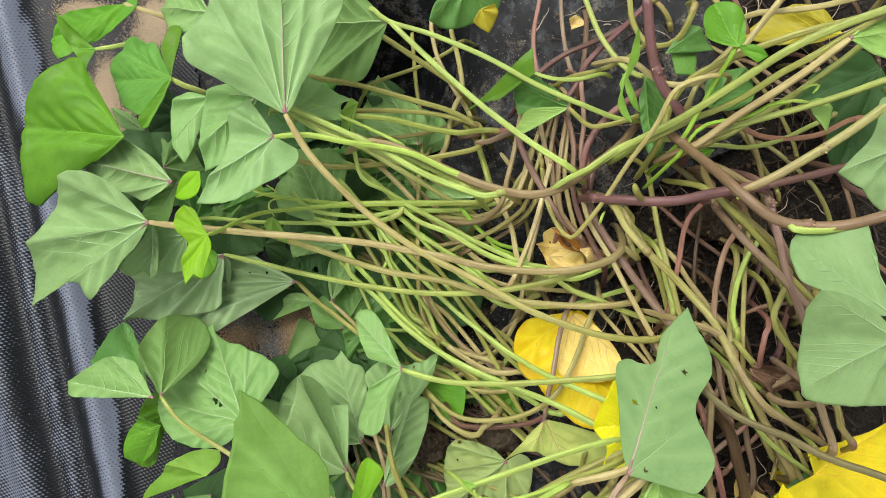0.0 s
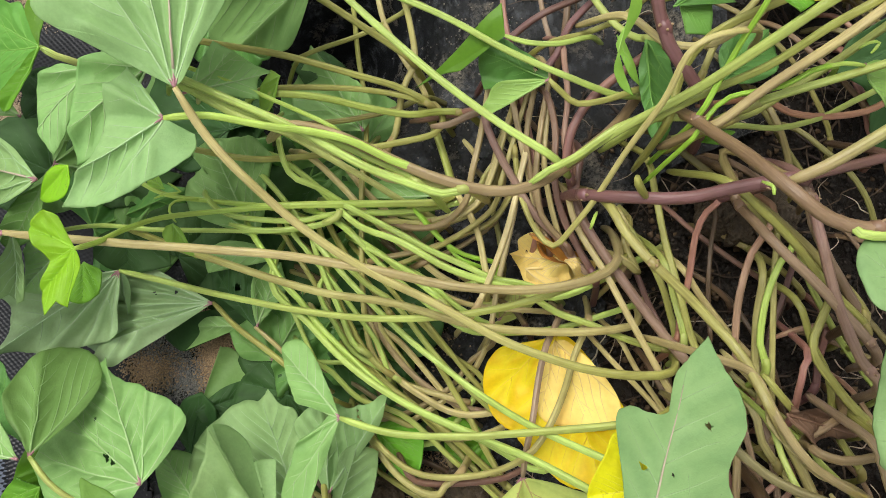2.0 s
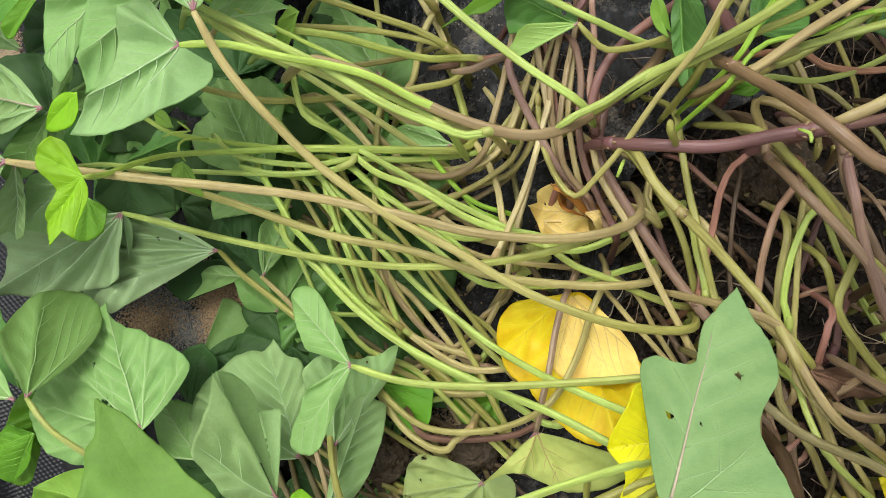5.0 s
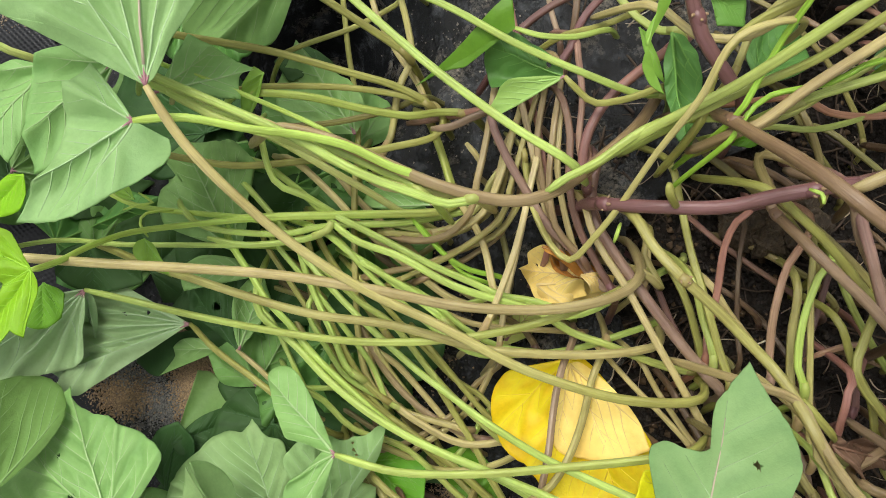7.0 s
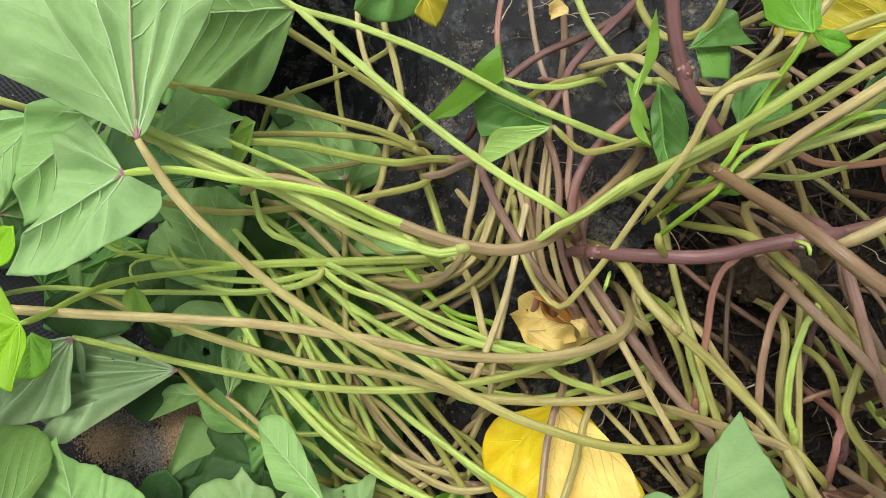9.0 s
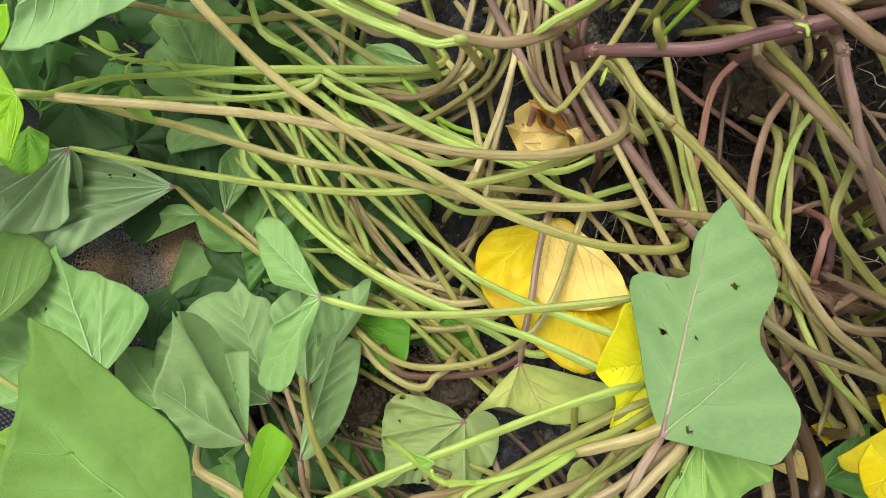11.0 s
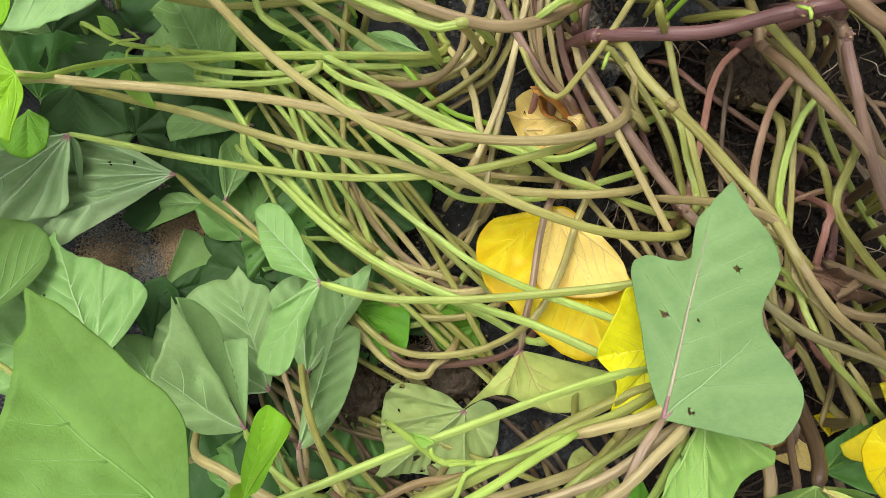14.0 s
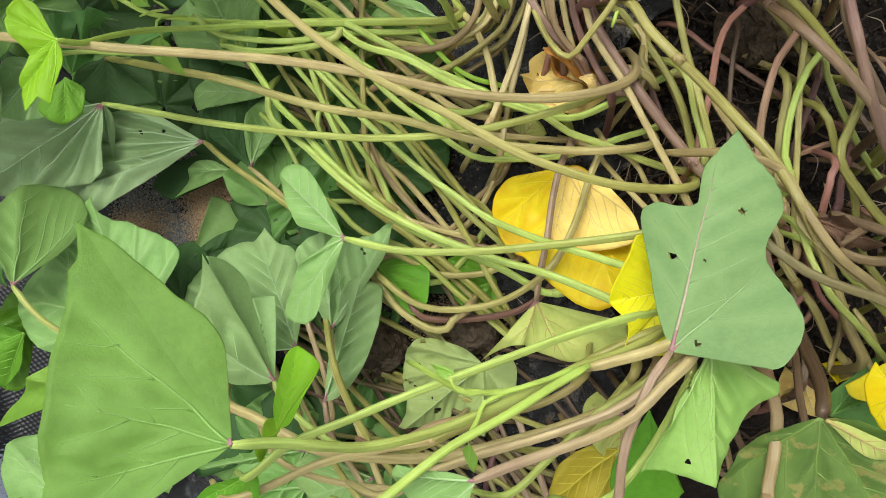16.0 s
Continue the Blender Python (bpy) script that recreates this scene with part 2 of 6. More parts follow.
def tube(path, radius, sides, groove=0.0):
    """Vertices and faces of a tube along a path; radius is a function of 0..1. A groove runs along two of its sides."""
    verts, faces = [], []
    n = len(path)
    ref = Vector((0.02, 0.05, 1)).normalized()
    for i, q in enumerate(path):
        d = (path[min(i + 1, n - 1)] - path[max(i - 1, 0)]).normalized()
        side = d.cross(ref)
        side = side.normalized() if side.length > 1e-4 else Vector((1, 0, 0))
        up = side.cross(d).normalized()
        r = radius(i / (n - 1))
        for k in range(sides):
            a = 2 * math.pi * k / sides
            rr = r * (1 - groove * max(0.0, math.cos(2 * a - 2.2)) ** 6)
            verts.append(q + side * (rr * math.cos(a)) + up * (rr * math.sin(a)))
    for i in range(n - 1):
        for k in range(sides):
            j = (k + 1) % sides
            faces.append((i * sides + k, i * sides + j, (i + 1) * sides + j, (i + 1) * sides + k))
    faces.append(tuple(range(sides - 1, -1, -1)))
    faces.append(tuple(range((n - 1) * sides, n * sides)))
    return verts, faces


RNG = random.Random(7)


def skin_map(me, sides, n, ph):
    """UVs: round the stalk, and along it."""
    uv = me.uv_layers.new(name="skin")
    vals = []
    for f in me.polygons:
        ids = list(f.vertices)
        wrap = any(v % sides == sides - 1 for v in ids)
        for v in ids:
            k = v % sides
            vals += [(k + (sides if wrap and k == 0 else 0)) / sides + ph, v // sides * 0.005]
    uv.data.foreach_set("uv", vals)


def stalk_mesh(name, pts, r, c0, c1, parent=None, label="", taper=0.12, sides=14, groove=0.42):
    path = spline(pts, 0.005)
    ph = RNG.uniform(0, 50)
    path = [q + Vector((noise.noise(Vector((i * 0.11, ph, 0))), noise.noise(Vector((i * 0.11, ph, 9))), 0)) * (0.0007 if 0 < i < len(path) - 1 else 0)
            for i, q in enumerate(path)]
    flare = lambda s: 1 - 0.35 * max(0, 1 - s * 30) - 0.35 * max(0, 1 - (1 - s) * 30)
    verts, faces = tube(path, lambda s: r * flare(s) * (1 - taper * (1 - s)) * (1 + 0.05 * noise.noise(Vector((s * 14, ph, 3)))), sides, groove)
    ob = mesh_object(name, verts, faces, STALK, parent, label)
    skin_map(ob.data, sides, len(path), ph)
    a, b = PIGMENT[c0], PIGMENT[c1]
    layer = ob.data.color_attributes.new("pigment", "FLOAT_COLOR", "POINT")
    vals = []
    n = len(path)
    stripe = [1 + 0.2 * noise.noise(Vector((k * 1.7, ph, 12))) for k in range(sides)]
    for i in range(n):
        s = i / (n - 1)
        f = max(0.0, min(1.0, s + 0.28 * noise.noise(Vector((s * 6, ph, 1)))))
        w = 1 + 0.12 * noise.noise(Vector((s * 9, ph, 5)))
        for k in range(sides):
            g = w * stripe[k] * (1 + 0.1 * noise.noise(Vector((i * 0.35, k * 2.1, ph))))
            vals += [(a[j] * (1 - f) + b[j] * f) * g for j in range(3)] + [1.0]
    layer.data.foreach_set("color", vals)
    return ob


STALK_WORDS = {"green": "slender light green leaf stalk", "green2": "juicy bright green leaf stalk", "green3": "thin vivid green young shoot",
               "olive": "olive green leaf stalk", "tan": "brownish tan leaf stalk", "tan2": "brownish tan leaf stalk", "cream": "dry pale straw-coloured stalk",
               "pink": "reddish pink leaf stalk", "pink2": "dull pink-brown leaf stalk", "salmon": "salmon pink leaf stalk", "pink3": "rose red leaf stalk", "purple": "dark purple stalk", "brown": "dark brown withered stalk", "stem": "brown leaf stalk",
               "moss": "mossy green leaf stalk", "umber": "dark olive-brown leaf stalk"}
TAIL = {"green": "fading to green", "green2": "in the tangle", "green3": "in the tangle", "olive": "turning olive at its foot", "tan": "turning brownish at its foot",
        "tan2": "bent at its foot", "cream": "in the tangle", "pink": "over dark soil", "pink2": "over the ridge", "salmon": "bent over dark soil", "pink3": "over dark soil", "purple": "turning purple at its foot", "brown": "over dark soil", "stem": "over the ridge", "moss": "among the upper stalks", "umber": "over dark soil"}


def sunk(p):
    """Lets a stalk run on past its last point, bending down into the tangle."""
    return p + [p[-1] + (p[-1] - p[-2]).normalized() * 0.016 + Vector((0, 0, -0.04))]


def dive(pts, ends):
    """Sinks both ends of a stalk, its foot alone, or none."""
    p = [Vector(q) for q in pts]
    if ends == "none" or sum((a - b).length for a, b in zip(p, p[1:])) < 0.03:
        return p
    p = sunk(p)
    return sunk(p[::-1])[::-1] if ends == "both" else p


def joint(pts, r, c, parent):
    """The swollen foot where a stalk joins its vine."""
    path = spline(pts[-3:], 0.003)
    i = min(range(len(path)), key=lambda k: (path[k] - pts[-2]).length)
    i = max(2, min(i, len(path) - 3))
    v, f = tube(path[i - 2:i + 3], lambda s: r * (0.96 + 0.2 * math.sin(math.pi * s)), 12)
    ob = mesh_object("stalk_joint", v, f, STALK, parent)
    p = PIGMENT[c]
    lay = ob.data.color_attributes.new("pigment", "FLOAT_COLOR", "POINT")
    lay.data.foreach_set("color", [x for _ in v for x in (p[0] * 0.9 + 0.03, p[1] * 0.8 + 0.02, p[2] * 0.85 + 0.02, 1.0)])


def stalk(pts, r, c0, c1, ends="both"):
    pts = dive(pts, ends)
    ob = stalk_mesh("leaf_stalk", pts, r, c0, c1)
    if r > 0.0013 and len(pts) > 4:
        joint(pts, r, c1, ob)
    return tagged(ob, STALK_WORDS[c0] + " " + TAIL[c1], "plant stalk", "stalks of the tangle")


def vine(pts, r, c0, c1, ends="both"):
    """A thick creeping vine with swollen nodes."""
    pts = dive(pts, ends)
    top = stalk_mesh("vine", pts, r, c0, c1, sides=16, groove=0.1, taper=0.05)
    path = spline(pts, 0.005)
    for k in range(2):
        i = int(len(path) * (0.3 + 0.4 * k))
        q, d = path[i], (path[min(i + 1, len(path) - 1)] - path[i - 1]).normalized()
        bud = [q - d * r * 1.1, q - d * r * 0.4, q + Vector((0, 0, r * 0.12)), q + d * r * 0.5, q + d * r * 1.2]
        v, f = tube(bud, lambda s: r * (0.92 + 0.2 * math.sin(math.pi * s)), 10)
        node = mesh_object("node", v, f, STALK, top)
        lay = node.data.color_attributes.new("pigment", "FLOAT_COLOR", "POINT")
        c = [0.65 * p0 + 0.35 * p1 for p0, p1 in zip(PIGMENT[c0], PIGMENT[c1])] if k == 0 else [0.3 * p0 + 0.7 * p1 for p0, p1 in zip(PIGMENT[c0], PIGMENT[c1])]
        lay.data.foreach_set("color", [x for _ in v for x in (c[0] * 0.9 + 0.02, c[1] * 0.85 + 0.01, c[2] * 0.9 + 0.01, 1.0)])
        for j in range(3):
            side = d.cross(Vector((0, 0, 1))).normalized() * (0.9 if j == 0 else -0.9 if j == 1 else 0.1)
            out = (side + Vector((0, 0, 0.75 if j < 2 else 1.0))).normalized()
            o = q + d * r * (0.5 * j - 0.4)
            v, f = tube([o + out * r * 0.7, o + out * r * 1.05, o + out * r * 1.25 + d * r * 0.1, o + out * r * 1.45 + d * r * 0.2], lambda s: r * (0.34 - 0.22 * s), 7)
            nub = mesh_object("root_nub", v, f, STALK, top)
            lay = nub.data.color_attributes.new("pigment", "FLOAT_COLOR", "POINT")
            lay.data.foreach_set("color", [x for _ in v for x in (0.36, 0.25, 0.15, 1.0)])
    return tagged(top, "thick " + STALK_WORDS[c0].replace("leaf stalk", "creeping vine").replace("stalk", "creeping vine") + " with swollen nodes", "vine", "creeping vines")


def margin_curve(pts):
    """A smooth margin through pts that keeps the sharp tips and notches."""
    res = []
    n = len(pts)
    for i in range(n - 1):
        b, c = pts[i], pts[i + 1]
        a = pts[i - 1] if i > 0 else b
        d = pts[i + 2] if i + 2 < n else c
        if i > 0 and (b - a).length > 1e-6 and (b - a).angle(c - b, 0) > 1.2:
            a = b
        if i + 2 < n and (d - c).length > 1e-6 and (c - b).angle(d - c, 0) > 1.2:
            d = c
        for k in range(6):
            s = k / 6
            res.append(0.5 * (2 * b + (c - a) * s + (2 * a - 5 * b + 4 * c - d) * s * s + (3 * b - a - 3 * c + d) * s ** 3))
    return res + [pts[-1]]


UPPER = ("deep2", "bright", "bright2", "dark", "young", "lime", "mottled")
CREASED = {"yellow": 0.3, "cream": 0.3, "bright2": 0.3, "lime2": 0.3, "dead": 0.3, "under2": 0.45, "under3": 0.45, "under4": 0.45, "paleyel": 0.45, "deep2": 0.45}


def vein_plan(reach, rays, inside):
    """The veins of a blade as (points, width): a midrib, side ribs that fan out from the base, and branches that arch towards the tip."""
    plan = []

    def run(p, a, width, arch, far):
        pts = [p.copy()]
        step = reach / 22
        for k in range(int(far * 22)):
            p = p + Vector((math.cos(a), math.sin(a))) * step
            a += arch / 22
            if k > 0 and not inside(p):
                break
            pts.append(p.copy())
        if len(pts) > 3:
            plan.append((pts, width))
        return pts

    origin = Vector((0, 0))
    mid = run(origin, 0.0, 1.0, 0.0, 1.0)
    for k in range(3, len(mid) - 3, 3):
        for sg in (1, -1):
            if min([sg * o for o in rays if sg * o > 0.01] + [2.0]) < 0.35 and k < 9:
                continue
            i = min(len(mid) - 1, k + (sg > 0))
            run(mid[i], sg * 0.72, 0.46, -sg * 0.35, 0.75)
    for a in rays:
        if a == 0:
            continue
        sg = 1 if a > 0 else -1
        rib = run(origin, a, 0.78, -sg * 0.10, 1.0)
        outer = min([sg * (o - a) for o in rays if sg * (o - a) > 0.01] + [2.0])
        inner = min([sg * (a - o) for o in rays if sg * (a - o) > 0.01] + [2.0])
        for k in range(4, len(rib) - 3, 4):
            if outer > 0.3:
                run(rib[k], a + sg * 0.62, 0.4, -sg * 0.5, 0.6 if outer > 1 else 0.3)
            if inner > 0.4:
                run(rib[min(len(rib) - 1, k + 2)], a - sg * 0.62, 0.32, sg * 0.4, 0.22)
    return plan


def hole_rim(p, q, r):
    """Reach of a ragged hole's rim from its middle q towards p."""
    return r * (1 + 0.2 * math.sin(3 * math.atan2(p.y - q.y, p.x - q.x) + q.x * 900))


def leaf(kind, base, heading, slope, fold, shape, stalk=None, holes="", cup=0.3, pleat=0.29, parent=None, fan=""):
    """A leaf blade round its stalk's end: shape gives the reach in mm of the margin at angles from the midrib; fold is the V across
    the midrib; slope tilts it; the tissue is pleated between the main veins and swells between the finer ones. holes: angle:reach:radius
    in mm. fan: angles of the main veins beside the midrib. With a parent the blade is a part of that leaf that is folded over."""
    b = Vector(base)
    ph = RNG.uniform(0, 60)
    h = radians(heading)
    margin = []
    for word in shape.split():
        a, r = word.split(":")
        margin.append(Vector((math.cos(radians(int(a))), math.sin(radians(int(a))))) * (int(r) / 1000))
    reach = max(m.length for m in margin)
    # the main veins run to the lobes
    used = [0.0] + [radians(int(a)) for a in fan.split()]
    for t in sorted(margin if not fan else [], key=lambda q: -q.length):
        a = math.atan2(t.y, t.x)
        if t.length > 0.4 * reach and all(abs(a - o) > 0.40 for o in used) and len(used) < 7:
            used.append(a)
    rays = sorted(used)
    low = kind == "dark"
    edge = [Vector((0, 0))] + margin + [Vector((0, 0))]
    edge = margin_curve(edge)
    step = 0.0009 if holes else 0.0032 if low else 0.0019
    fine = []
    for p, q in zip(edge, edge[1:]):
        n = max(1, int((q - p).length / step))
        fine += [p.lerp(q, k / n) for k in range(n)]
    edge = [p for p in fine if p.length > 0.003]
    edge = [p * (1 + 0.018 * noise.noise(Vector((p.x * 120, p.y * 120, ph))) + 0.010 * noise.noise(Vector((p.x * 420, p.y * 420, ph)))
                 - 0.10 * max(0.0, noise.noise(Vector((p.x * 70, p.y * 70, ph + 30))) - 0.42)) for p in edge]
    ring = edge[::3] + [Vector((0, 0))]

    def inside(p):
        """Whether p, let out a little, still lies on the blade."""
        x, y = p.x * 1.02, p.y * 1.02
        hit = False
        for q, r in zip(ring, ring[1:] + ring[:1]):
            if (q.y > y) != (r.y > y) and x < (r.x - q.x) * (y - q.y) / (r.y - q.y) + q.x:
                hit = not hit
        return hit

    plan = vein_plan(reach, rays, inside)
    ends = [(p, q) for pts, w in plan for p, q in zip(pts[::2], pts[2::2] + [pts[-1]]) if (q - p).length > 1e-6]
    va = np.array([(p.x, p.y) for p, q in ends]).reshape(-1, 2)
    vd = np.array([((q - p).x, (q - p).y) for p, q in ends]).reshape(-1, 2)
    vl = (vd ** 2).sum(1)

    def vein_gap(pts):
        """Distance from each point to the nearest vein."""
        if not len(ends):
            return np.full(len(pts), 0.01)
        rel = pts[:, None, :] - va[None]
        s = np.clip((rel * vd[None]).sum(2) / vl[None], 0, 1)
        return np.sqrt((((rel - s[..., None] * vd[None])) ** 2).sum(2).min(1))

    crumple = 0.012 if kind in ("dead", "crisp") else 0.0045
    turn = 0.55 if kind in UPPER else -1.0
    amp = pleat * RNG.uniform(0.9, 1.4) * turn * CREASED.get(kind, 1.0)
    puff = (0.0020 if turn > 0 else -0.0025) * (0.25 if kind in ("under3", "under4") else 0.6 if kind in ("bright2", "young", "young2", "yellow", "cream", "lime2") else 1.0)

    def surface(flat, lift=0.0):
        """Places on the blade for a list of flat points."""
        gap = vein_gap(np.array([(p.x, p.y) for p in flat]))
        swell = puff * (1 - np.exp(-(gap / 0.0034) ** 2))
        res = []
        for p, sw in zip(flat, swell):
            u, v = p.x, p.y
            rr = p.length
            w = rr / reach
            th = math.atan2(v, u)
            z = fold * (abs(v) - 0.3 * reach * min(1, w * 3))
            z -= cup * 0.18 * reach * w * w
            crest = 0.0
            for r0, r1 in zip(rays, rays[1:]):
                if r0 < th < r1:
                    crest = math.sin(math.pi * (th - r0) / (r1 - r0)) ** 0.75 * min(1.0, (r1 - r0) / 0.7)
            z += amp * rr * (crest - 0.4) * (1 - 0.25 * w)
            z += 0.016 * rr * math.cos(th * 6.5 + ph) * min(1, w * 2.5)
            z += crumple * noise.noise(Vector((u * 26, v * 26, ph))) * min(1, w * 3)
            z += 0.0017 * noise.noise(Vector((u * 95, v * 95, ph))) * min(1, w * 4)
            z += sw * min(1, w * 5)
            if kind in ("dead", "rust", "crisp"):
                z += (0.0085 if kind == "dead" else 0.010) * noise.noise(Vector((u * 75, v * 75, ph + 3)))
                if kind == "rust":
                    z += 0.008 * noise.noise(Vector((u * 60, v * 210, ph + 6)))
            x = b.x + u * math.cos(h) - v * math.sin(h)
            y = b.y + u * math.sin(h) + v * math.cos(h)
            res.append(Vector((x, y, b.z + z + slope[0] * (x - b.x) + slope[1] * (y - b.y) + lift)))
        return res, gap

    rings = 72 if holes else 12 if low else 10 if reach < 0.025 else 24
    pits = []
    for word in holes.split():
        a, r, q = (float(k) for k in word.split(":"))
        pits.append((Vector((math.cos(radians(a)), math.sin(radians(a)))) * r / 1000, q / 1000))
    flat = [Vector((0, 0))]
    n = len(edge)
    for k in range(1, rings + 1):
        s = (k / rings) ** 0.85
        flat += [p * s for p in edge]
    for i, p in enumerate(flat):
        for q, r in pits:
            d = (p - q).length
            rim = hole_rim(p, q, r)
            if abs(d - rim) < 0.0007 and d > 1e-6:
                flat[i] = q + (p - q) * (rim / d)
    verts, gap = surface(flat)
    m = len(verts)
    verts += [q - Vector((0, 0, 0.0005)) for q in verts]
    faces = []

    def gone(o):
        c = (flat[o] + flat[o + n + 1]) / 2
        return any((c - q).length < hole_rim(c, q, r) for q, r in pits)

    for i in range(n - 1):
        faces.append((0, 1 + i, 2 + i))
        faces.append((m, m + 2 + i, m + 1 + i))
        for k in range(rings - 1):
            o = 1 + k * n + i
            if pits and gone(o):
                continue
            faces.append((o, o + n, o + n + 1, o + 1))
            faces.append((m + o, m + o + 1, m + o + n + 1, m + o + n))
        o = 1 + (rings - 1) * n + i
        faces.append((o, m + o, m + o + 1, o + 1))
    top = mesh_object("folded_flap" if parent else "sweet_potato_leaf", verts, faces, BLADES[kind], parent)
    near = np.exp(-(gap / 0.0026) ** 2)
    halo = top.data.attributes.new("vein", "FLOAT", "POINT")
    halo.data.foreach_set("value", np.concatenate([near, near]))
    if not parent:
        label, cat = WORDS[kind]
        tagged(top, label, cat, "leaves of the creeping plants")

    vv, vf = [], []
    width = (0.00078 if reach > 0.03 else 0.0006) * (0.8 if kind in ("young", "young2", "dark") else 1.0)
    for pts, w0 in plan:
        if low and w0 < 0.4:
            continue
        line = [p if i == 0 or w0 == 1.0 else p + Vector((noise.noise(Vector((p.x * 60, p.y * 60, ph + 5))), noise.noise(Vector((p.x * 60, p.y * 60, ph + 9))))) * 0.0012
                for i, p in enumerate(pts)]
        v, f = tube(surface(line, -0.1 * w0 * width)[0], lambda s: w0 * width * (1 - 0.8 * s), 5)
        o = len(vv)
        vv.extend(v)
        vf.extend([tuple(o + j for j in g) for g in f])
    if vv:
        mesh_object("vein_network", vv, vf, vein_of(kind), top)
    if not parent and kind in ("under", "under2", "under3", "under4", "under5", "under6", "fading", "mid", "paleyel", "bright2"):
        kv, kf = [], []
        for a in [0.0] + used[1:5]:
            d = Vector((math.cos(a), math.sin(a))) * reach * (0.2 if kind == "under3" and a == 0 else 0.025 if kind == "bright2" else 0.045 if a else 0.10)
            v, f = tube(surface([d * s for s in (0, 0.2, 0.4, 0.6, 0.8, 1)], 0.0002)[0], lambda s: (0.00065 if a else 0.00085) * (1 - 0.75 * s), 6)
            o = len(kv)
            kv += v
            kf += [tuple(o + j for j in g) for g in f]
        mesh_object("leaf_base", kv, kf, VEINS["pink"], top, "purplish pink joint of the veins")
        if kind == "under3" or (kind == "under5" and fan):
            v, f = tube(surface([Vector((reach * s / 12, 0)) for s in range(1, 10)], 0.0004)[0], lambda s: 0.0006 * (1 - 0.75 * s), 7)
            mesh_object("midrib", v, f, VEINS["rose"], top, "dull rose midrib")
    if stalk:
        pts, r, c0, c1 = stalk
        pts = [b + Vector((0, 0, 0.0002))] + [Vector(q) for q in pts[1:]]
        d = (pts[-1] - pts[-2]).normalized()
        pts.append(pts[-1] + d * 0.012 + Vector((0, 0, -0.018)))
        stalk_mesh("stalk", pts, r, c0, c1, top, STALK_WORDS[c0])
    return top


# ---- the ridge: soil, plastic mulch film, woven weed mat ----
def smooth(a, b, x):
    t = max(0.0, min(1.0, (x - a) / (b - a)))
    return t * t * (3 - 2 * t)


def ground_z(x, y):
    """Height of the soil: a furrow on one side, the planted ridge on the other, ridges further off."""
    k = (x + 0.85) % 1.7 - 0.85 if abs(x) > 0.85 else x
    up = 0.012 * smooth(-0.30, -0.2, k) + 0.085 * smooth(-0.24, 0.10, k) + 0.045 * smooth(0.04, 0.2, k)
    down = 1 - smooth(0.55, 0.83, k)
    hollow = 0.14 * math.exp(-((x + 0.032) / 0.04) ** 2 - ((y - 0.172) / 0.05) ** 2)
    return (up - 0.012) * down - 0.006 - hollow


def soil_z(x, y):
    rough = smooth(0.02, 0.12, x) * (1 - smooth(0.7, 1.2, math.hypot(x, y)))
    c = 0.010 * noise.noise(Vector((x * 30, y * 30, 2))) + 0.009 * noise.noise(Vector((x * 75, y * 75, 5))) + 0.0025 * noise.noise(Vector((x * 190, y * 190, 8)))
    far = smooth(0.45, 1.1, math.hypot(x, y))
    return ground_z(x, y) + c * (0.25 + 0.75 * rough) * (1 - far) + 0.02 * far * noise.noise(Vector((x * 0.7, y * 0.7, 3)))


def graded(lo, hi, step, far):
    xs = list(np.arange(lo, hi + step / 2, step))
    d = step
    while xs[-1] < far:
        d *= 1.45
        xs.append(xs[-1] + d)
        xs.insert(0, xs[0] - d)
    return xs


def soil_material(name="damp_soil", low=(0.008, 0.006, 0.0045), high=(0.027, 0.019, 0.013)):
    m, nt, p = material(name)
    a = noise_node(nt, 14, 5, 0.65)
    c = noise_node(nt, 260, 4, 0.7)
    col = mix(nt, a.outputs[0], low, high)
    col = mix(nt, ramp(nt, c.outputs[0], [(0.35, (0.45, 0.42, 0.4)), (0.7, (1.2, 1.15, 1.1))]), (0, 0, 0), col, "MIX")
    link(nt, col, p.inputs["Base Color"])
    p.inputs["Roughness"].default_value = 0.38
    p.inputs["Specular IOR Level"].default_value = 0.22
    bump(nt, p, c.outputs[0], 0.9, 0.003)
    return m


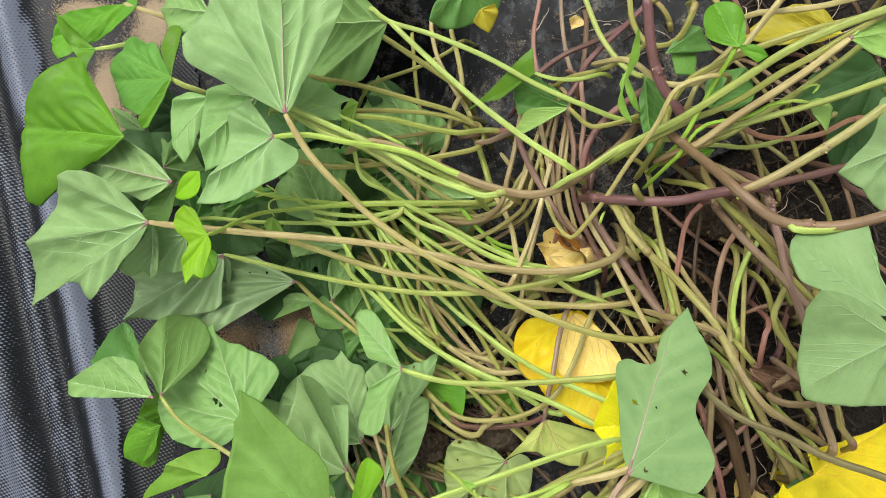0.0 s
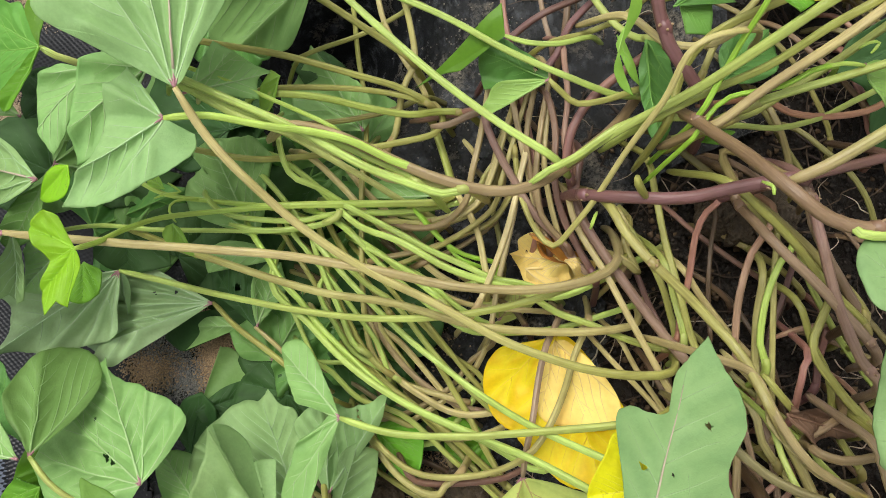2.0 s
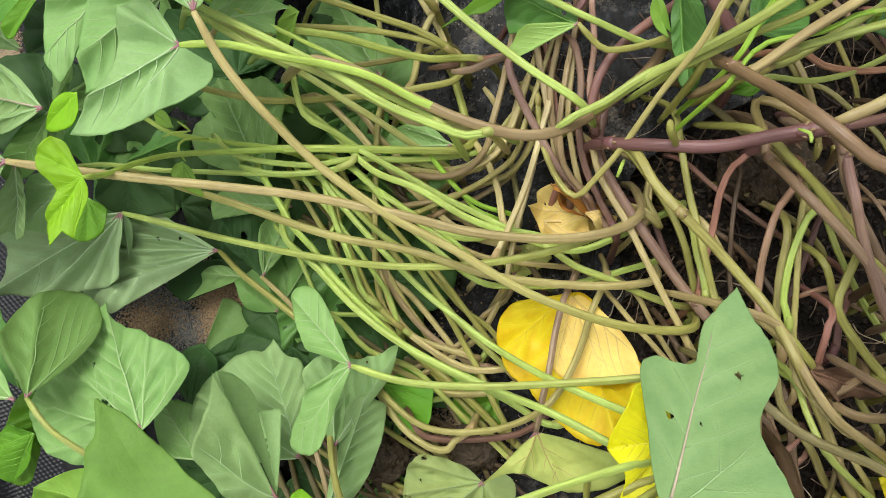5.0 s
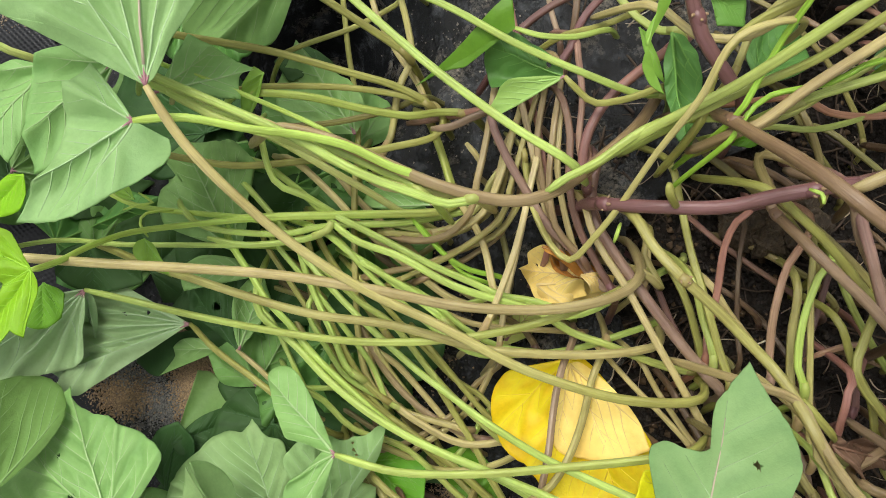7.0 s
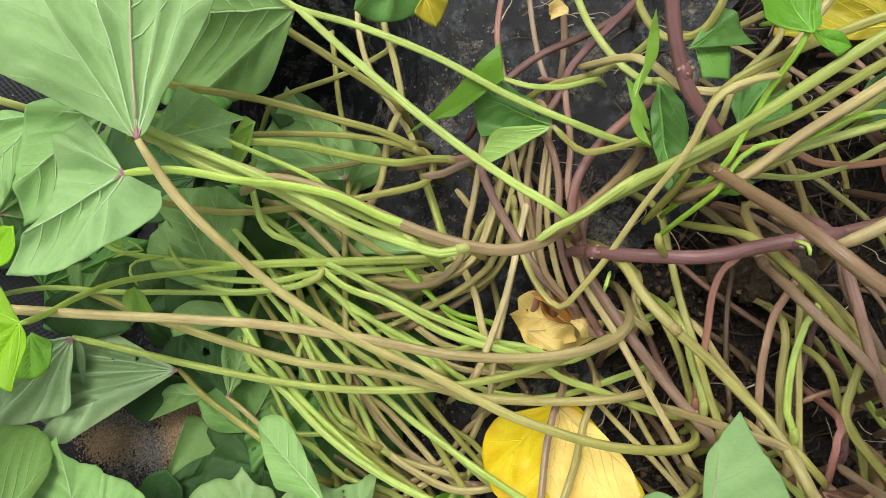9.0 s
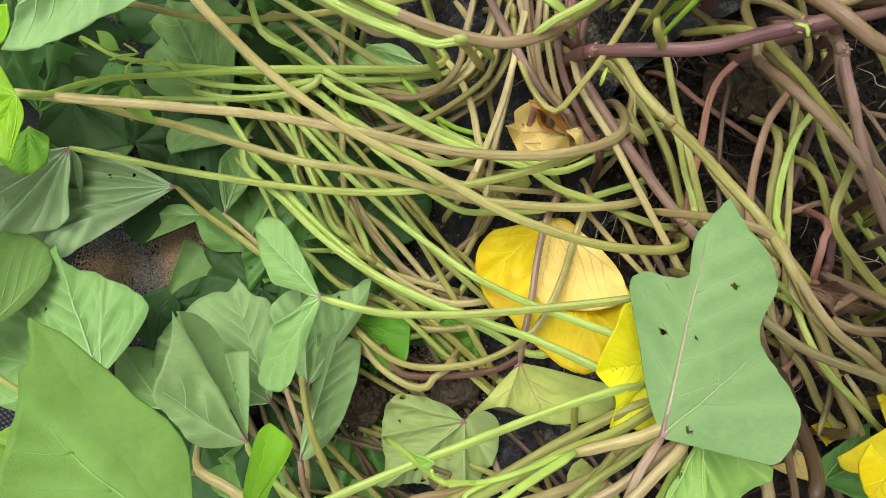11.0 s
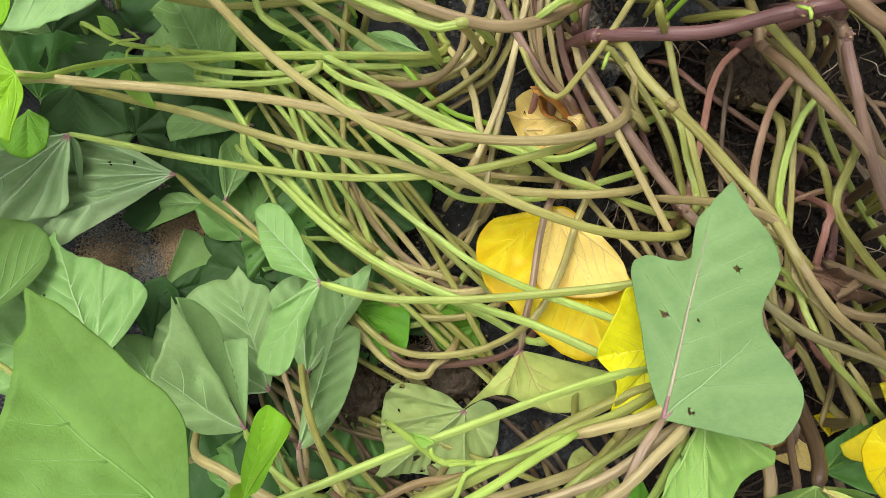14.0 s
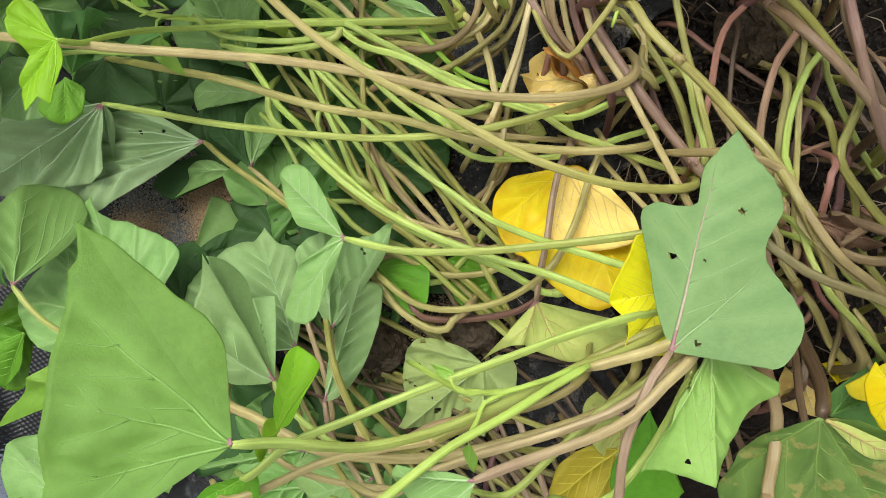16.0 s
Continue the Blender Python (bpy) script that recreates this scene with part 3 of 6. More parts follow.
def film_material():
    """Thin black plastic film, crinkled and shiny, dusted with dried mud in patches."""
    m, nt, p = material("black_plastic_film")
    d = noise_node(nt, 30, 6, 0.72)
    g = noise_node(nt, 520, 4, 0.75)
    dust = mix(nt, 1.0, ramp(nt, d.outputs[0], [(0.55, (0, 0, 0)), (0.66, (1, 1, 1))]), ramp(nt, g.outputs[0], [(0.42, (0.05, 0.05, 0.05)), (0.62, (1, 1, 1))]), "MULTIPLY")
    # mottled grey puts the sky's sheen into the film's base colour
    grey_sheen = ramp(nt, noise_node(nt, 70, 5, 0.65).outputs[0], [(0.40, (0.004, 0.0045, 0.005)), (0.55, (0.014, 0.0155, 0.0175)), (0.68, (0.07, 0.076, 0.083))])
    col = mix(nt, dust, grey_sheen, (0.26, 0.225, 0.17))
    link(nt, col, p.inputs["Base Color"])
    rg = mix(nt, dust, (0.24, 0.24, 0.24), (0.9, 0.9, 0.9))
    link(nt, rg, p.inputs["Roughness"])
    p.inputs["Specular IOR Level"].default_value = 0.45
    w = noise_node(nt, 75, 5, 0.7, stretch=(1, 0.55, 1))
    ridge = ramp(nt, w.outputs[0], [(0.30, (0.0, 0.0, 0.0)), (0.47, (0.9, 0.9, 0.9)), (0.50, (1, 1, 1)), (0.53, (0.9, 0.9, 0.9)), (0.72, (0, 0, 0))])
    bump(nt, p, mix(nt, 0.4, ridge, g.outputs[0]), 0.8, 0.003)
    return m


def mat_material():
    """Woven black weed mat: flat shiny tapes in a plain weave; sky sheen along its folds is painted as grey bands."""
    m, nt, p = material("woven_weed_mat")
    tc = nt.nodes.new("ShaderNodeTexCoord")
    mp = nt.nodes.new("ShaderNodeMapping")
    mp.inputs["Rotation"].default_value = (0, 0, radians(12))
    link(nt, tc.outputs["Object"], mp.inputs[0])
    waves = []
    for axis, scale in (("X", 66), ("Y", 100)):
        w = nt.nodes.new("ShaderNodeTexWave")
        w.bands_direction = axis
        w.inputs["Scale"].default_value = scale
        link(nt, mp.outputs[0], w.inputs["Vector"])
        waves.append(w.outputs["Fac"])

    def calc(op, a, b):
        n = nt.nodes.new("ShaderNodeMath")
        n.operation = op
        for sock, v in zip(n.inputs, (a, b)):
            if isinstance(v, (int, float)):
                sock.default_value = v
            else:
                link(nt, v, sock)
        return n.outputs[0]

    # staggered knots: where one tape dips under the other
    u, v = (calc("SUBTRACT", calc("MULTIPLY", w, 2.0), 1.0) for w in waves)
    knot = calc("ADD", calc("MULTIPLY", calc("MULTIPLY", u, v), 0.5), 0.5)
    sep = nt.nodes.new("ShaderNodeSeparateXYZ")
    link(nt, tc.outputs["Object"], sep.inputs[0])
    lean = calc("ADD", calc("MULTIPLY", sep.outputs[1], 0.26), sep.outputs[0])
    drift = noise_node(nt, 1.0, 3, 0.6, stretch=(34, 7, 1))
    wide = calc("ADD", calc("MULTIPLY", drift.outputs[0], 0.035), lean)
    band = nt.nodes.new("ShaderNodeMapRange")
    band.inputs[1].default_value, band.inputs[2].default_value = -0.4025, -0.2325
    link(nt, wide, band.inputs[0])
    # grey bands put the sky sheen of the folds into the colour
    fold_sheen = ramp(nt, band.outputs[0], [(0.0, (0.5, 0.5, 0.5)), (0.16, (0.85, 0.85, 0.85)), (0.28, (0.72, 0.72, 0.72)), (0.38, (0.25, 0.25, 0.25)), (0.48, (0.7, 0.7, 0.7)), (0.57, (0.18, 0.18, 0.18)), (0.64, (0.9, 0.9, 0.9)), (0.74, (1.1, 1.1, 1.1)), (0.80, (0.05, 0.05, 0.05)), (1.0, (0, 0, 0))])
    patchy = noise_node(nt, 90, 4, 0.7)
    cover = calc("SUBTRACT", calc("ADD", calc("MULTIPLY", fold_sheen, 1.15), calc("MULTIPLY", patchy.outputs[0], 0.45)), calc("ADD", calc("MULTIPLY", knot, 0.80), 0.52))
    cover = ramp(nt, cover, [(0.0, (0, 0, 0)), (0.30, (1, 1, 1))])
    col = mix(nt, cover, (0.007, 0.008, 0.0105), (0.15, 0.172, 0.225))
    s = noise_node(nt, 520, 3, 0.6)
    col = mix(nt, ramp(nt, s.outputs[0], [(0.69, (0, 0, 0)), (0.74, (1, 1, 1))]), col, (0.34, 0.33, 0.31))
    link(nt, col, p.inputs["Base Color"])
    p.inputs["Roughness"].default_value = 0.36
    p.inputs["Specular IOR Level"].default_value = 0.25
    bump(nt, p, knot, 0.5, 0.0006)
    return m


SOIL, FILM, MAT = soil_material(), film_material(), mat_material()


def sheet(name, xs, ys, height, mat_, keep=None):
    verts = [(x, y, height(x, y)) for y in ys for x in xs]
    nx = len(xs)
    faces = []
    for j in range(len(ys) - 1):
        for i in range(nx - 1):
            if keep is None or keep((xs[i] + xs[i + 1]) / 2, (ys[j] + ys[j + 1]) / 2):
                o = j * nx + i
                faces.append((o, o + 1, o + nx + 1, o + nx))
    return mesh_object(name, verts, faces, mat_)


ground = sheet("ground", graded(-0.42, 0.46, 0.006, 450), graded(-0.36, 0.40, 0.006, 450), soil_z, SOIL)
tagged(ground, "dark damp soil of a planted ridge running to the horizon", "ground", kind="structure")


def film_z(x, y):
    crease = abs(noise.noise(Vector((x * 22 + y * 6, y * 9, 4))))
    return ground_z(x, y) + 0.007 + 0.010 * crease + 0.004 * noise.noise(Vector((x * 60, y * 40, 7)))


def film_edge(y):
    e = 0.115 + 0.03 * noise.noise(Vector((y * 9, 3, 0))) + 0.075 * smooth(0.05, 0.10, y)
    return e + 0.012 * noise.noise(Vector((y * 45, 8, 0))) + 0.006 * noise.noise(Vector((y * 140, 5, 0)))


def film_sheet():
    """The film ends in a ragged, torn edge."""
    ys = graded(-0.34, 0.36, 0.004, 3)
    cols = 104
    verts, faces = [], []
    for y in ys:
        for i in range(cols):
            x = -0.215 + (film_edge(y) + 0.215) * i / (cols - 1)
            verts.append((x, y, film_z(x, y)))
    for j in range(len(ys) - 1):
        faces += [(j * cols + i, j * cols + i + 1, (j + 1) * cols + i + 1, (j + 1) * cols + i) for i in range(cols - 1)]
    return mesh_object("mulch_film", verts, faces, FILM)


film = film_sheet()
tagged(film, "creased shiny black plastic mulch film with dried mud", "mulch film", kind="structure")


def mat_z(x, y):
    q = x + 0.26 * max(-0.45, min(0.45, y))
    fold = 0.016 * math.exp(-((q + 0.305) / 0.014) ** 2) + 0.015 * math.exp(-((q + 0.375) / 0.016) ** 2) + 0.006 * math.exp(-((q + 0.34) / 0.006) ** 2) + 0.01 * math.exp(-((q + 0.45) / 0.02) ** 2)
    return ground_z(x, y) + 0.010 + fold + 0.004 * noise.noise(Vector((q * 14, y * 4, 1)))


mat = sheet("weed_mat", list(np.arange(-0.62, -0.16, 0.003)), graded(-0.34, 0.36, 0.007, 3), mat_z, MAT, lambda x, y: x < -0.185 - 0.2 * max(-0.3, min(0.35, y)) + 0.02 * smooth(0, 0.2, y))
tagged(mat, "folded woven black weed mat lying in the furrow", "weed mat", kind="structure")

# the turned-over leaves with their stalks, then bare stalks and vines; metres
leaf("under5", (-.089, .099, .204), 91, (-.2, .13), .08, "47:12 54:31 63:53 57:63 45:68 34:72 20:84 5:87 -13:88 -25:78 -29:67 -30:49 -29:27 -42:6", fan="-12 -22 14 32 52", pleat=.2,
     stalk=([(-.089, .099, .203), (-.078, .08, .195), (-.061, .061, .185), (-.038, .04, .176), (-.008, .02, .17), (.022, .005, .169), (.056, -.014, .168), (.09, -.026, .169), (.117, -.03, .17), (.131, -.029, .168), (.138, -.025, .155)], .0022, "tan", "olive"))
leaf("under", (-.034, .168, .16), 172, (.67, .82), .12, "-35:11 -33:27 -21:49 -1:67 19:71 33:54 60:37 68:22 41:9",
     stalk=([(-.034, .168, .16), (-.008, .142, .165), (.023, .113, .17), (.053, .088, .175), (.077, .072, .178)], .002, "green", "green"))
leaf("under5", (-.098, .089, .19), -149, (-.04, -.03), .2, "-91:10 -87:27 -61:30 -19:31 8:61 26:46 38:35 93:21 121:15",
     stalk=([(-.097, .09, .19), (-.078, .09, .19), (-.055, .086, .188), (-.036, .084, .185), (-.017, .08, .182), (.002, .071, .18), (.014, .067, .178)], .0019, "green2", "green2"))
leaf("under", (-.114, .119, .165), -135, (-.14, -.21), .1, "-75:14 -49:29 -15:39 12:56 22:44 28:23")
leaf("under", (-.148, .122, .15), -125, (-.05, -.18), .1, "-70:13 -49:23 -22:30 -2:37 18:45 22:30 16:15")
leaf("bright", (-.202, .097, .15), -151, (.41, 0), .1, "-83:18 -85:53 -85:66 -77:75 -56:82 -39:84 -20:83 -4:89 0:83 -7:64 -1:33 5:12")
leaf("bright", (-.226, .203, .095), -167, (.29, .07), .1, "-14:16 -15:51 -7:62 0:67 8:68 19:67 21:48 29:35 49:20 128:9 179:10 -140:9",
     stalk=([(-.226, .203, .095), (-.214, .199, .095), (-.199, .194, .092)], .0019, "tan", "tan"))
leaf("deep2", (-.176, .137, .14), 171, (.55, -.08), .12, "-49:14 -52:30 -43:34 -36:47 -23:51 -12:58 0:54 12:47 27:43 45:34 45:23 47:9",
     stalk=([(-.176, .137, .14), (-.169, .133, .138), (-.16, .131, .13)], .002, "green", "tan"))
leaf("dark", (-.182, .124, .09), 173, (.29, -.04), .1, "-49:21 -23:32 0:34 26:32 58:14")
leaf("under", (-.215, .115, .08), 147, (.23, -.15), .1, "-15:16 0:36 23:20")
leaf("under5", (-.178, .041, .168), -150, (.28, .28), .1, "-77:20 -74:36 -67:52 -56:66 -38:73 -23:89 -9:98 0:105 -2:80 4:65 11:67 16:64 17:49 18:30 23:13",
     stalk=([(-.181, .043, .158), (-.141, .037, .165), (-.061, .03, .167), (-.011, .022, .17), (.027, .014, .17), (.065, .011, .17), (.096, .016, .168), (.11, .025, .16), (.113, .038, .14)], .0023, "tan", "tan2"))
leaf("under5", (-.182, .042, .153), -106, (.23, .6), .3, "-27:14 -31:42 -21:41 -13:34 0:36 11:30 25:9")
leaf("under5", (-0.168, 0.067, 0.158), 165, (0.45, -0.25), 0.1, "-34:8 -31:21 -26:38 -21:55 -13:61 -6:69 0:78 8:70 17:55 22:37 42:24 52:12", fan="-24 22 44")
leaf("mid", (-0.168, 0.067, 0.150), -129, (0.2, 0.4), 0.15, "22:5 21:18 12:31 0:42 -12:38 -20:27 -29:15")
leaf("young", (-.146, .071, .175), -146, (.35, .23), .2, "-32:10 0:24 17:21 42:15 61:8")
leaf("young", (-.136, .032, .19), -128, (-.04, -.11), .25, "-104:8 -114:16 -103:22 -79:21 -61:18 -28:13 -7:22 6:26 17:31 21:24 33:26 35:18 57:7",
     stalk=([(-.137, .032, .185), (-.134, .036, .17), (-.127, .043, .155), (-.114, .05, .14), (-.089, .054, .13), (-.063, .056, .126)], .0015, "green2", "green2"))
leaf("under5", (-0.170, 0.036, 0.125), -135, (0.12, 0.1), 0.1, "51:10 49:22 26:26 10:29 -1:32 -18:26 -41:20 -60:17 -78:9")
wide_leaf = leaf("under6", (-.154, .025, .09), -149, (.16, .16), .08, "-24:13 -22:37 -27:61 -27:80 -22:78 -18:75 -11:79 -7:82 0:92 4:80 13:68 30:49 51:38 52:25 56:13",
     stalk=([(-.153, .025, .09), (-.098, .012, .11), (-.052, .003, .13), (-.011, -.002, .143), (.029, -.001, .152), (.067, .006, .16), (.093, .015, .16), (.109, .023, .16)], .0019, "green", "olive"), fan="-22 14 30 48")
leaf("under6", (-0.154, 0.025, 0.089), -121, (0.3, 0.75), 0.03, "57:6 34:16 23:30 15:47 0:59 -12:60 -20:51 -24:35 -29:15", parent=wide_leaf)
leaf("under6", (-.105, .006, .078), -161, (.14, .06), .12, "-51:11 -50:26 -50:41 -44:55 -33:62 -14:65 -7:62 -4:54 0:71 4:79 12:71 9:54 6:32 8:11",
     stalk=([(-.103, .006, .084), (-.09, -.007, .09), (-.071, -.021, .095), (-.055, -.033, .098), (-.034, -.049, .095)], .0018, "olive", "olive"), holes="331:35.2:1.0 325:23.3:1.0", fan="-8 -19 -30 -42")
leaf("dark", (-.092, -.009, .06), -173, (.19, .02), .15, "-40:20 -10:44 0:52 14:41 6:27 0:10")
leaf("under", (-.092, -.009, .068), -159, (.31, -.09), .2, "-50:13 -38:22 -25:27 -13:28 0:38 -6:25 -8:9")
leaf("dark", (-.081, -.008, .079), 129, (.13, -.16), .15, "13:15 11:33 0:49 -18:48 -38:40 -47:39",
     stalk=([(-.081, -.008, .078), (-.07, -.018, .08), (-.057, -.031, .08), (-.041, -.044, .08)], .0016, "tan", "tan"), holes="347:25.2:2.2")
leaf("under", (-.079, -.008, .083), 71, (-.23, -.06), .15, "32:13 23:28 11:38 0:39 -17:28 -20:17 -21:6")
leaf("under", (-.077, .042, .095), 116, (.69, .25), .12, "44:16 43:43 34:52 25:56 12:57 14:69 0:65 -25:55 -44:45 -43:31 -48:20 -55:8")
leaf("under", (-.064, .031, .085), 176, (.22, -.01), .1, "-24:18 -13:37 0:46 14:45 13:22")
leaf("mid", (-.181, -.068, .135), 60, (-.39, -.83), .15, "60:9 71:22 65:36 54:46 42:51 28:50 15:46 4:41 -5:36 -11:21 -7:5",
     stalk=([(-.184, -.068, .14), (-.168, -.084, .135), (-.145, -.101, .13), (-.122, -.115, .13), (-.096, -.129, .13)], .0016, "moss", "tan"))
leaf("under", (-.183, -.068, .142), 173, (.29, -.14), .15, "-45:12 -46:27 -31:40 -14:54 0:65 8:61 9:38")
leaf("deep", (-.205, -.07, .09), 161, (.35, -.12), .1, "-36:18 -2:34 0:54 -22:58 -45:52 -53:37")
leaf("bright", (-.194, -.075, .08), -119, (.15, .27), .1, "-60:17 -17:43 -8:59 0:64 9:57 12:31")
leaf("under", (-.132, -.087, .118), 115, (.3, -.25), .06, "-72:6 -66:20 -62:36 -56:41 -43:43 -23:47 -2:58 0:71 8:68 20:66 30:62 46:65 56:66 69:62 80:52 95:36 118:18", holes="34:24.6:2.2 35:20:1.5 20:44:.9", pleat=.14)
leaf("young2", (-.153, -.12, .128), -158, (.22, -.02), .2, "-157:11 -142:17 -133:18 -83:18 -38:27 -17:35 -9:44 -4:49 0:50 -2:32 -6:15")
leaf("bright", (-.199, -.095, .085), -124, (.29, .43), .1, "-79:15 -36:31 -16:42 0:39 13:21")
leaf("under", (-.169, -.189, .1), 117, (.18, -.35), .12, "64:15 52:35 40:50 24:55 9:47 0:50 -4:42 -24:34 -35:16 -71:5")
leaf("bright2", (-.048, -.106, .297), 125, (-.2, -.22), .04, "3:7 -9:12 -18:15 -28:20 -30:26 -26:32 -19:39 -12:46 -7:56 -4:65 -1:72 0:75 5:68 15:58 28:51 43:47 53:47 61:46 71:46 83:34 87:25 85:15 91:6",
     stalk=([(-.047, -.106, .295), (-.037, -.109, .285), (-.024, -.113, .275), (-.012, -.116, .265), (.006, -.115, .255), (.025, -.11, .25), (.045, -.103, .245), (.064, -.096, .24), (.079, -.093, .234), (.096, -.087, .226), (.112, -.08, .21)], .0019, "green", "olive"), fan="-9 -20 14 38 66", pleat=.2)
half_open = leaf("under5", (-.062, -.117, .129), 117, (-.5, -.15), .05, "3:17 1:42 0:69 12:56 28:46 38:32 59:20 75:5",
     stalk=([(-.065, -.118, .12), (-.06, -.125, .123), (-.052, -.135, .125), (-.035, -.147, .13)], .0017, "green", "green"))
leaf("under5", (-.062, -.117, .128), 118, (-.9, -.5), .02, "0:69 -4:65 -7:59 -10:50 -10:42 -26:40 -27:18 -20:4", parent=half_open)
leaf("under5", (-.056, -.106, .09), 107, (-.02, .09), .1, "-26:20 -19:50 -9:57 -4:65 2:61 18:65 41:65 63:64 78:49 82:20")
leaf("under", (-.025, -.049, .155), 135, (.14, -.55), .15, "-17:11 -19:26 -16:39 -9:45 0:45 12:35 19:29 29:22 27:12 37:6 69:13 73:23 87:31 93:38 100:42 110:40 116:34 108:19 104:9",
     stalk=([(-.025, -.05, .155), (.002, -.055, .165), (.038, -.056, .172), (.073, -.053, .177), (.107, -.049, .185), (.119, -.046, .19)], .0019, "green", "olive"))
leaf("under5", (-.035, -.094, .117), 58, (.12, .19), .15, "66:10 56:37 50:44 34:49 17:46 1:62 -5:46 -7:26 -15:9",
     stalk=([(-.035, -.095, .114), (-.034, -.113, .12), (-.025, -.136, .12), (-.017, -.158, .12), (-.008, -.183, .12)], .0018, "tan", "tan"), holes="14:48.6:0.8 12:45.8:0.7 10:43.0:0.8 7:41.6:0.8")
leaf("under5", (-.04, -.132, .108), 72, (.07, .23), .3, "12:15 10:30 6:42 7:59 0:69 -2:67 -10:67 -17:51 -26:33 -39:18 -58:6",
     stalk=([(-.04, -.134, .1), (-.037, -.152, .1), (-.025, -.172, .1), (-.016, -.19, .1)], .0017, "pink2", "tan"))
leaf("dark", (-.038, -.023, .09), -15, (-.2, .26), .1, "23:12 16:27 0:38 -12:42 -32:30 -51:21")
leaf("bright", (-.011, -.064, .1), -46, (.35, -.37), .1, "97:8 79:16 52:25 25:28 0:32 -10:29 -18:19 -28:8")
leaf("fading", (.043, -.116, .103), -142, (.01, .01), .08, "-78:14 -66:32 -55:40 -30:43 -8:47 -2:56 16:42 51:37 82:27 133:18 166:11", holes="299:34.2:1.5 335:39.2:0.9 339:37.8:0.7 332:41.3:0.7 7:34.9:1.8 19:38.5:1.2 23:32.1:1.3 355:32.3:0.6 322:33.1:0.6")
leaf("paleyel", (.063, -.08, .15), -130, (.17, .2), .2, "6:13 2:27 0:38 5:30 23:22 48:26 69:34 89:42 106:48 116:46 111:32 103:17",
     stalk=([(.062, -.08, .154), (.064, -.067, .154), (.068, -.051, .152), (.072, -.033, .148), (.077, -.017, .145), (.085, -.005, .135)], .0018, "pink2", "pink2"))
leaf("yellow", (.086, -.014, .12), -80, (.2, -.65), .08, "-89:16 -89:31 -76:42 -63:49 -49:53 -39:54 -29:59 -15:67 -8:70 0:68 12:60 27:51 38:27 71:8")
leaf("cream", (.084, -.016, .128), -46, (.47, -.61), .06, "-83:12 -70:28 -62:37 -49:40 -29:42 -6:46 3:34 14:20 48:6")
leaf("lime", (.111, -.073, .205), -170, (.01, -.04), .1, "-91:20 -78:25 -66:27 -49:25 -17:26 0:27 23:25 37:34 72:26")
leaf("under3", (.091, -.091, .25), 65, (.87, -.89), .1, "26:13 21:35 20:49 15:54 8:54 2:58 2:73 -3:92 -8:84 -14:76 -18:66 -19:54 -24:44 -40:39 -52:35 -71:25 -66:17 -53:10 -68:4",
     stalk=([(.091, -.092, .25), (.083, -.1, .253), (.079, -.109, .253), (.075, -.121, .25), (.074, -.134, .245), (.074, -.147, .24)], .0019, "pink2", "pink2"), holes="9:33.7:1.1 350:59.1:1.0 318:8.3:0.9 354:35.9:0.5")
leaf("under2", (0.108, -0.091, 0.243), -122, (0.05, -0.2), 0.06, "103:9 94:16 88:20 87:22 94:27 85:27 64:27 46:32 34:41 29:47 19:46 10:46 0:50 1:46 2:37 -4:23 -3:17 -2:8", holes="359:15.9:0.8 17:40.3:1.0 27:31.0:0.5")
leaf("under4", (.202, -.012, .29), 136, (.28, -.27), .1, "-41:42 -21:47 0:51 18:41 20:31 21:19 35:8")
leaf("under4", (.197, -.021, .3), -144, (.39, .28), .1, "-90:12 -81:26 -71:37 -51:35 0:41 13:40 34:33 60:30")
leaf("under4", (.212, .066, .28), -157, (.35, .15), .1, "-99:24 -89:23 -53:12 0:26 31:22 56:28 73:37 113:16")
leaf("under2", (.201, .124, .26), 41, (0, 0), .1, "4:15 0:29 -30:39 -68:30 -73:12",
     stalk=([(.201, .124, .26), (.19, .115, .25), (.179, .107, .243), (.156, .092, .226), (.14, .08, .215), (.133, .078, .208)], .0022, "tan", "stem"))
leaf("dark", (.267, .135, .17), -106, (.04, .15), .12, "-110:17 -75:34 -66:44 -53:54 -28:46 -15:59 0:63 19:54 45:31")
leaf("deep", (.017, .204, .14), -63, (-.27, .54), .1, "-82:25 -71:38 -47:32 -14:25 0:33 22:26 61:25")
leaf("deep", (0.119, 0.125, 0.185), -81, (0.05, 0.15), 0.12, "64:7 44:14 28:23 20:32 12:40 5:46 0:47 -5:43 -8:34 -12:23 -20:12")
leaf("bright", (.15, .123, .25), 114, (0, 0), .1, "51:7 44:17 22:24 0:26 -20:23 -38:16 -57:8 -76:4")
leaf("bright", (.151, .124, .248), -13, (0, 0), .2, "26:8 0:17 -25:13")
leaf("under2", (.194, .1, .23), -48, (-.16, .18), .15, "66:8 39:15 0:21 -3:10")
leaf("yellow2", (.249, .16, .16), -180, (.18, 0), .1, "-58:18 -35:35 -12:50 0:56 8:36 19:14")
leaf("deep", (.165, .113, .16), 46, (-.18, -.18), .1, "46:15 26:26 0:39 -21:39 -36:29 -52:13")
leaf("under", (-.152, .181, .14), 166, (.47, -.12), .1, "-39:21 -20:46 0:41 29:32 48:21 48:11")
leaf("under", (-.096, .105, .17), 22, (-.43, -.17), .15, "45:30 25:32 10:36 0:43 -2:34 -21:33 -17:18")
leaf("under", (-.016, .1, .105), 120, (.08, -.14), .1, "53:21 46:37 26:49 0:61 -3:47 -24:29 -56:14")
leaf("dark", (-.034, .138, .09), 108, (.19, -.61), .1, "101:18 58:26 30:23 0:16 -94:8")
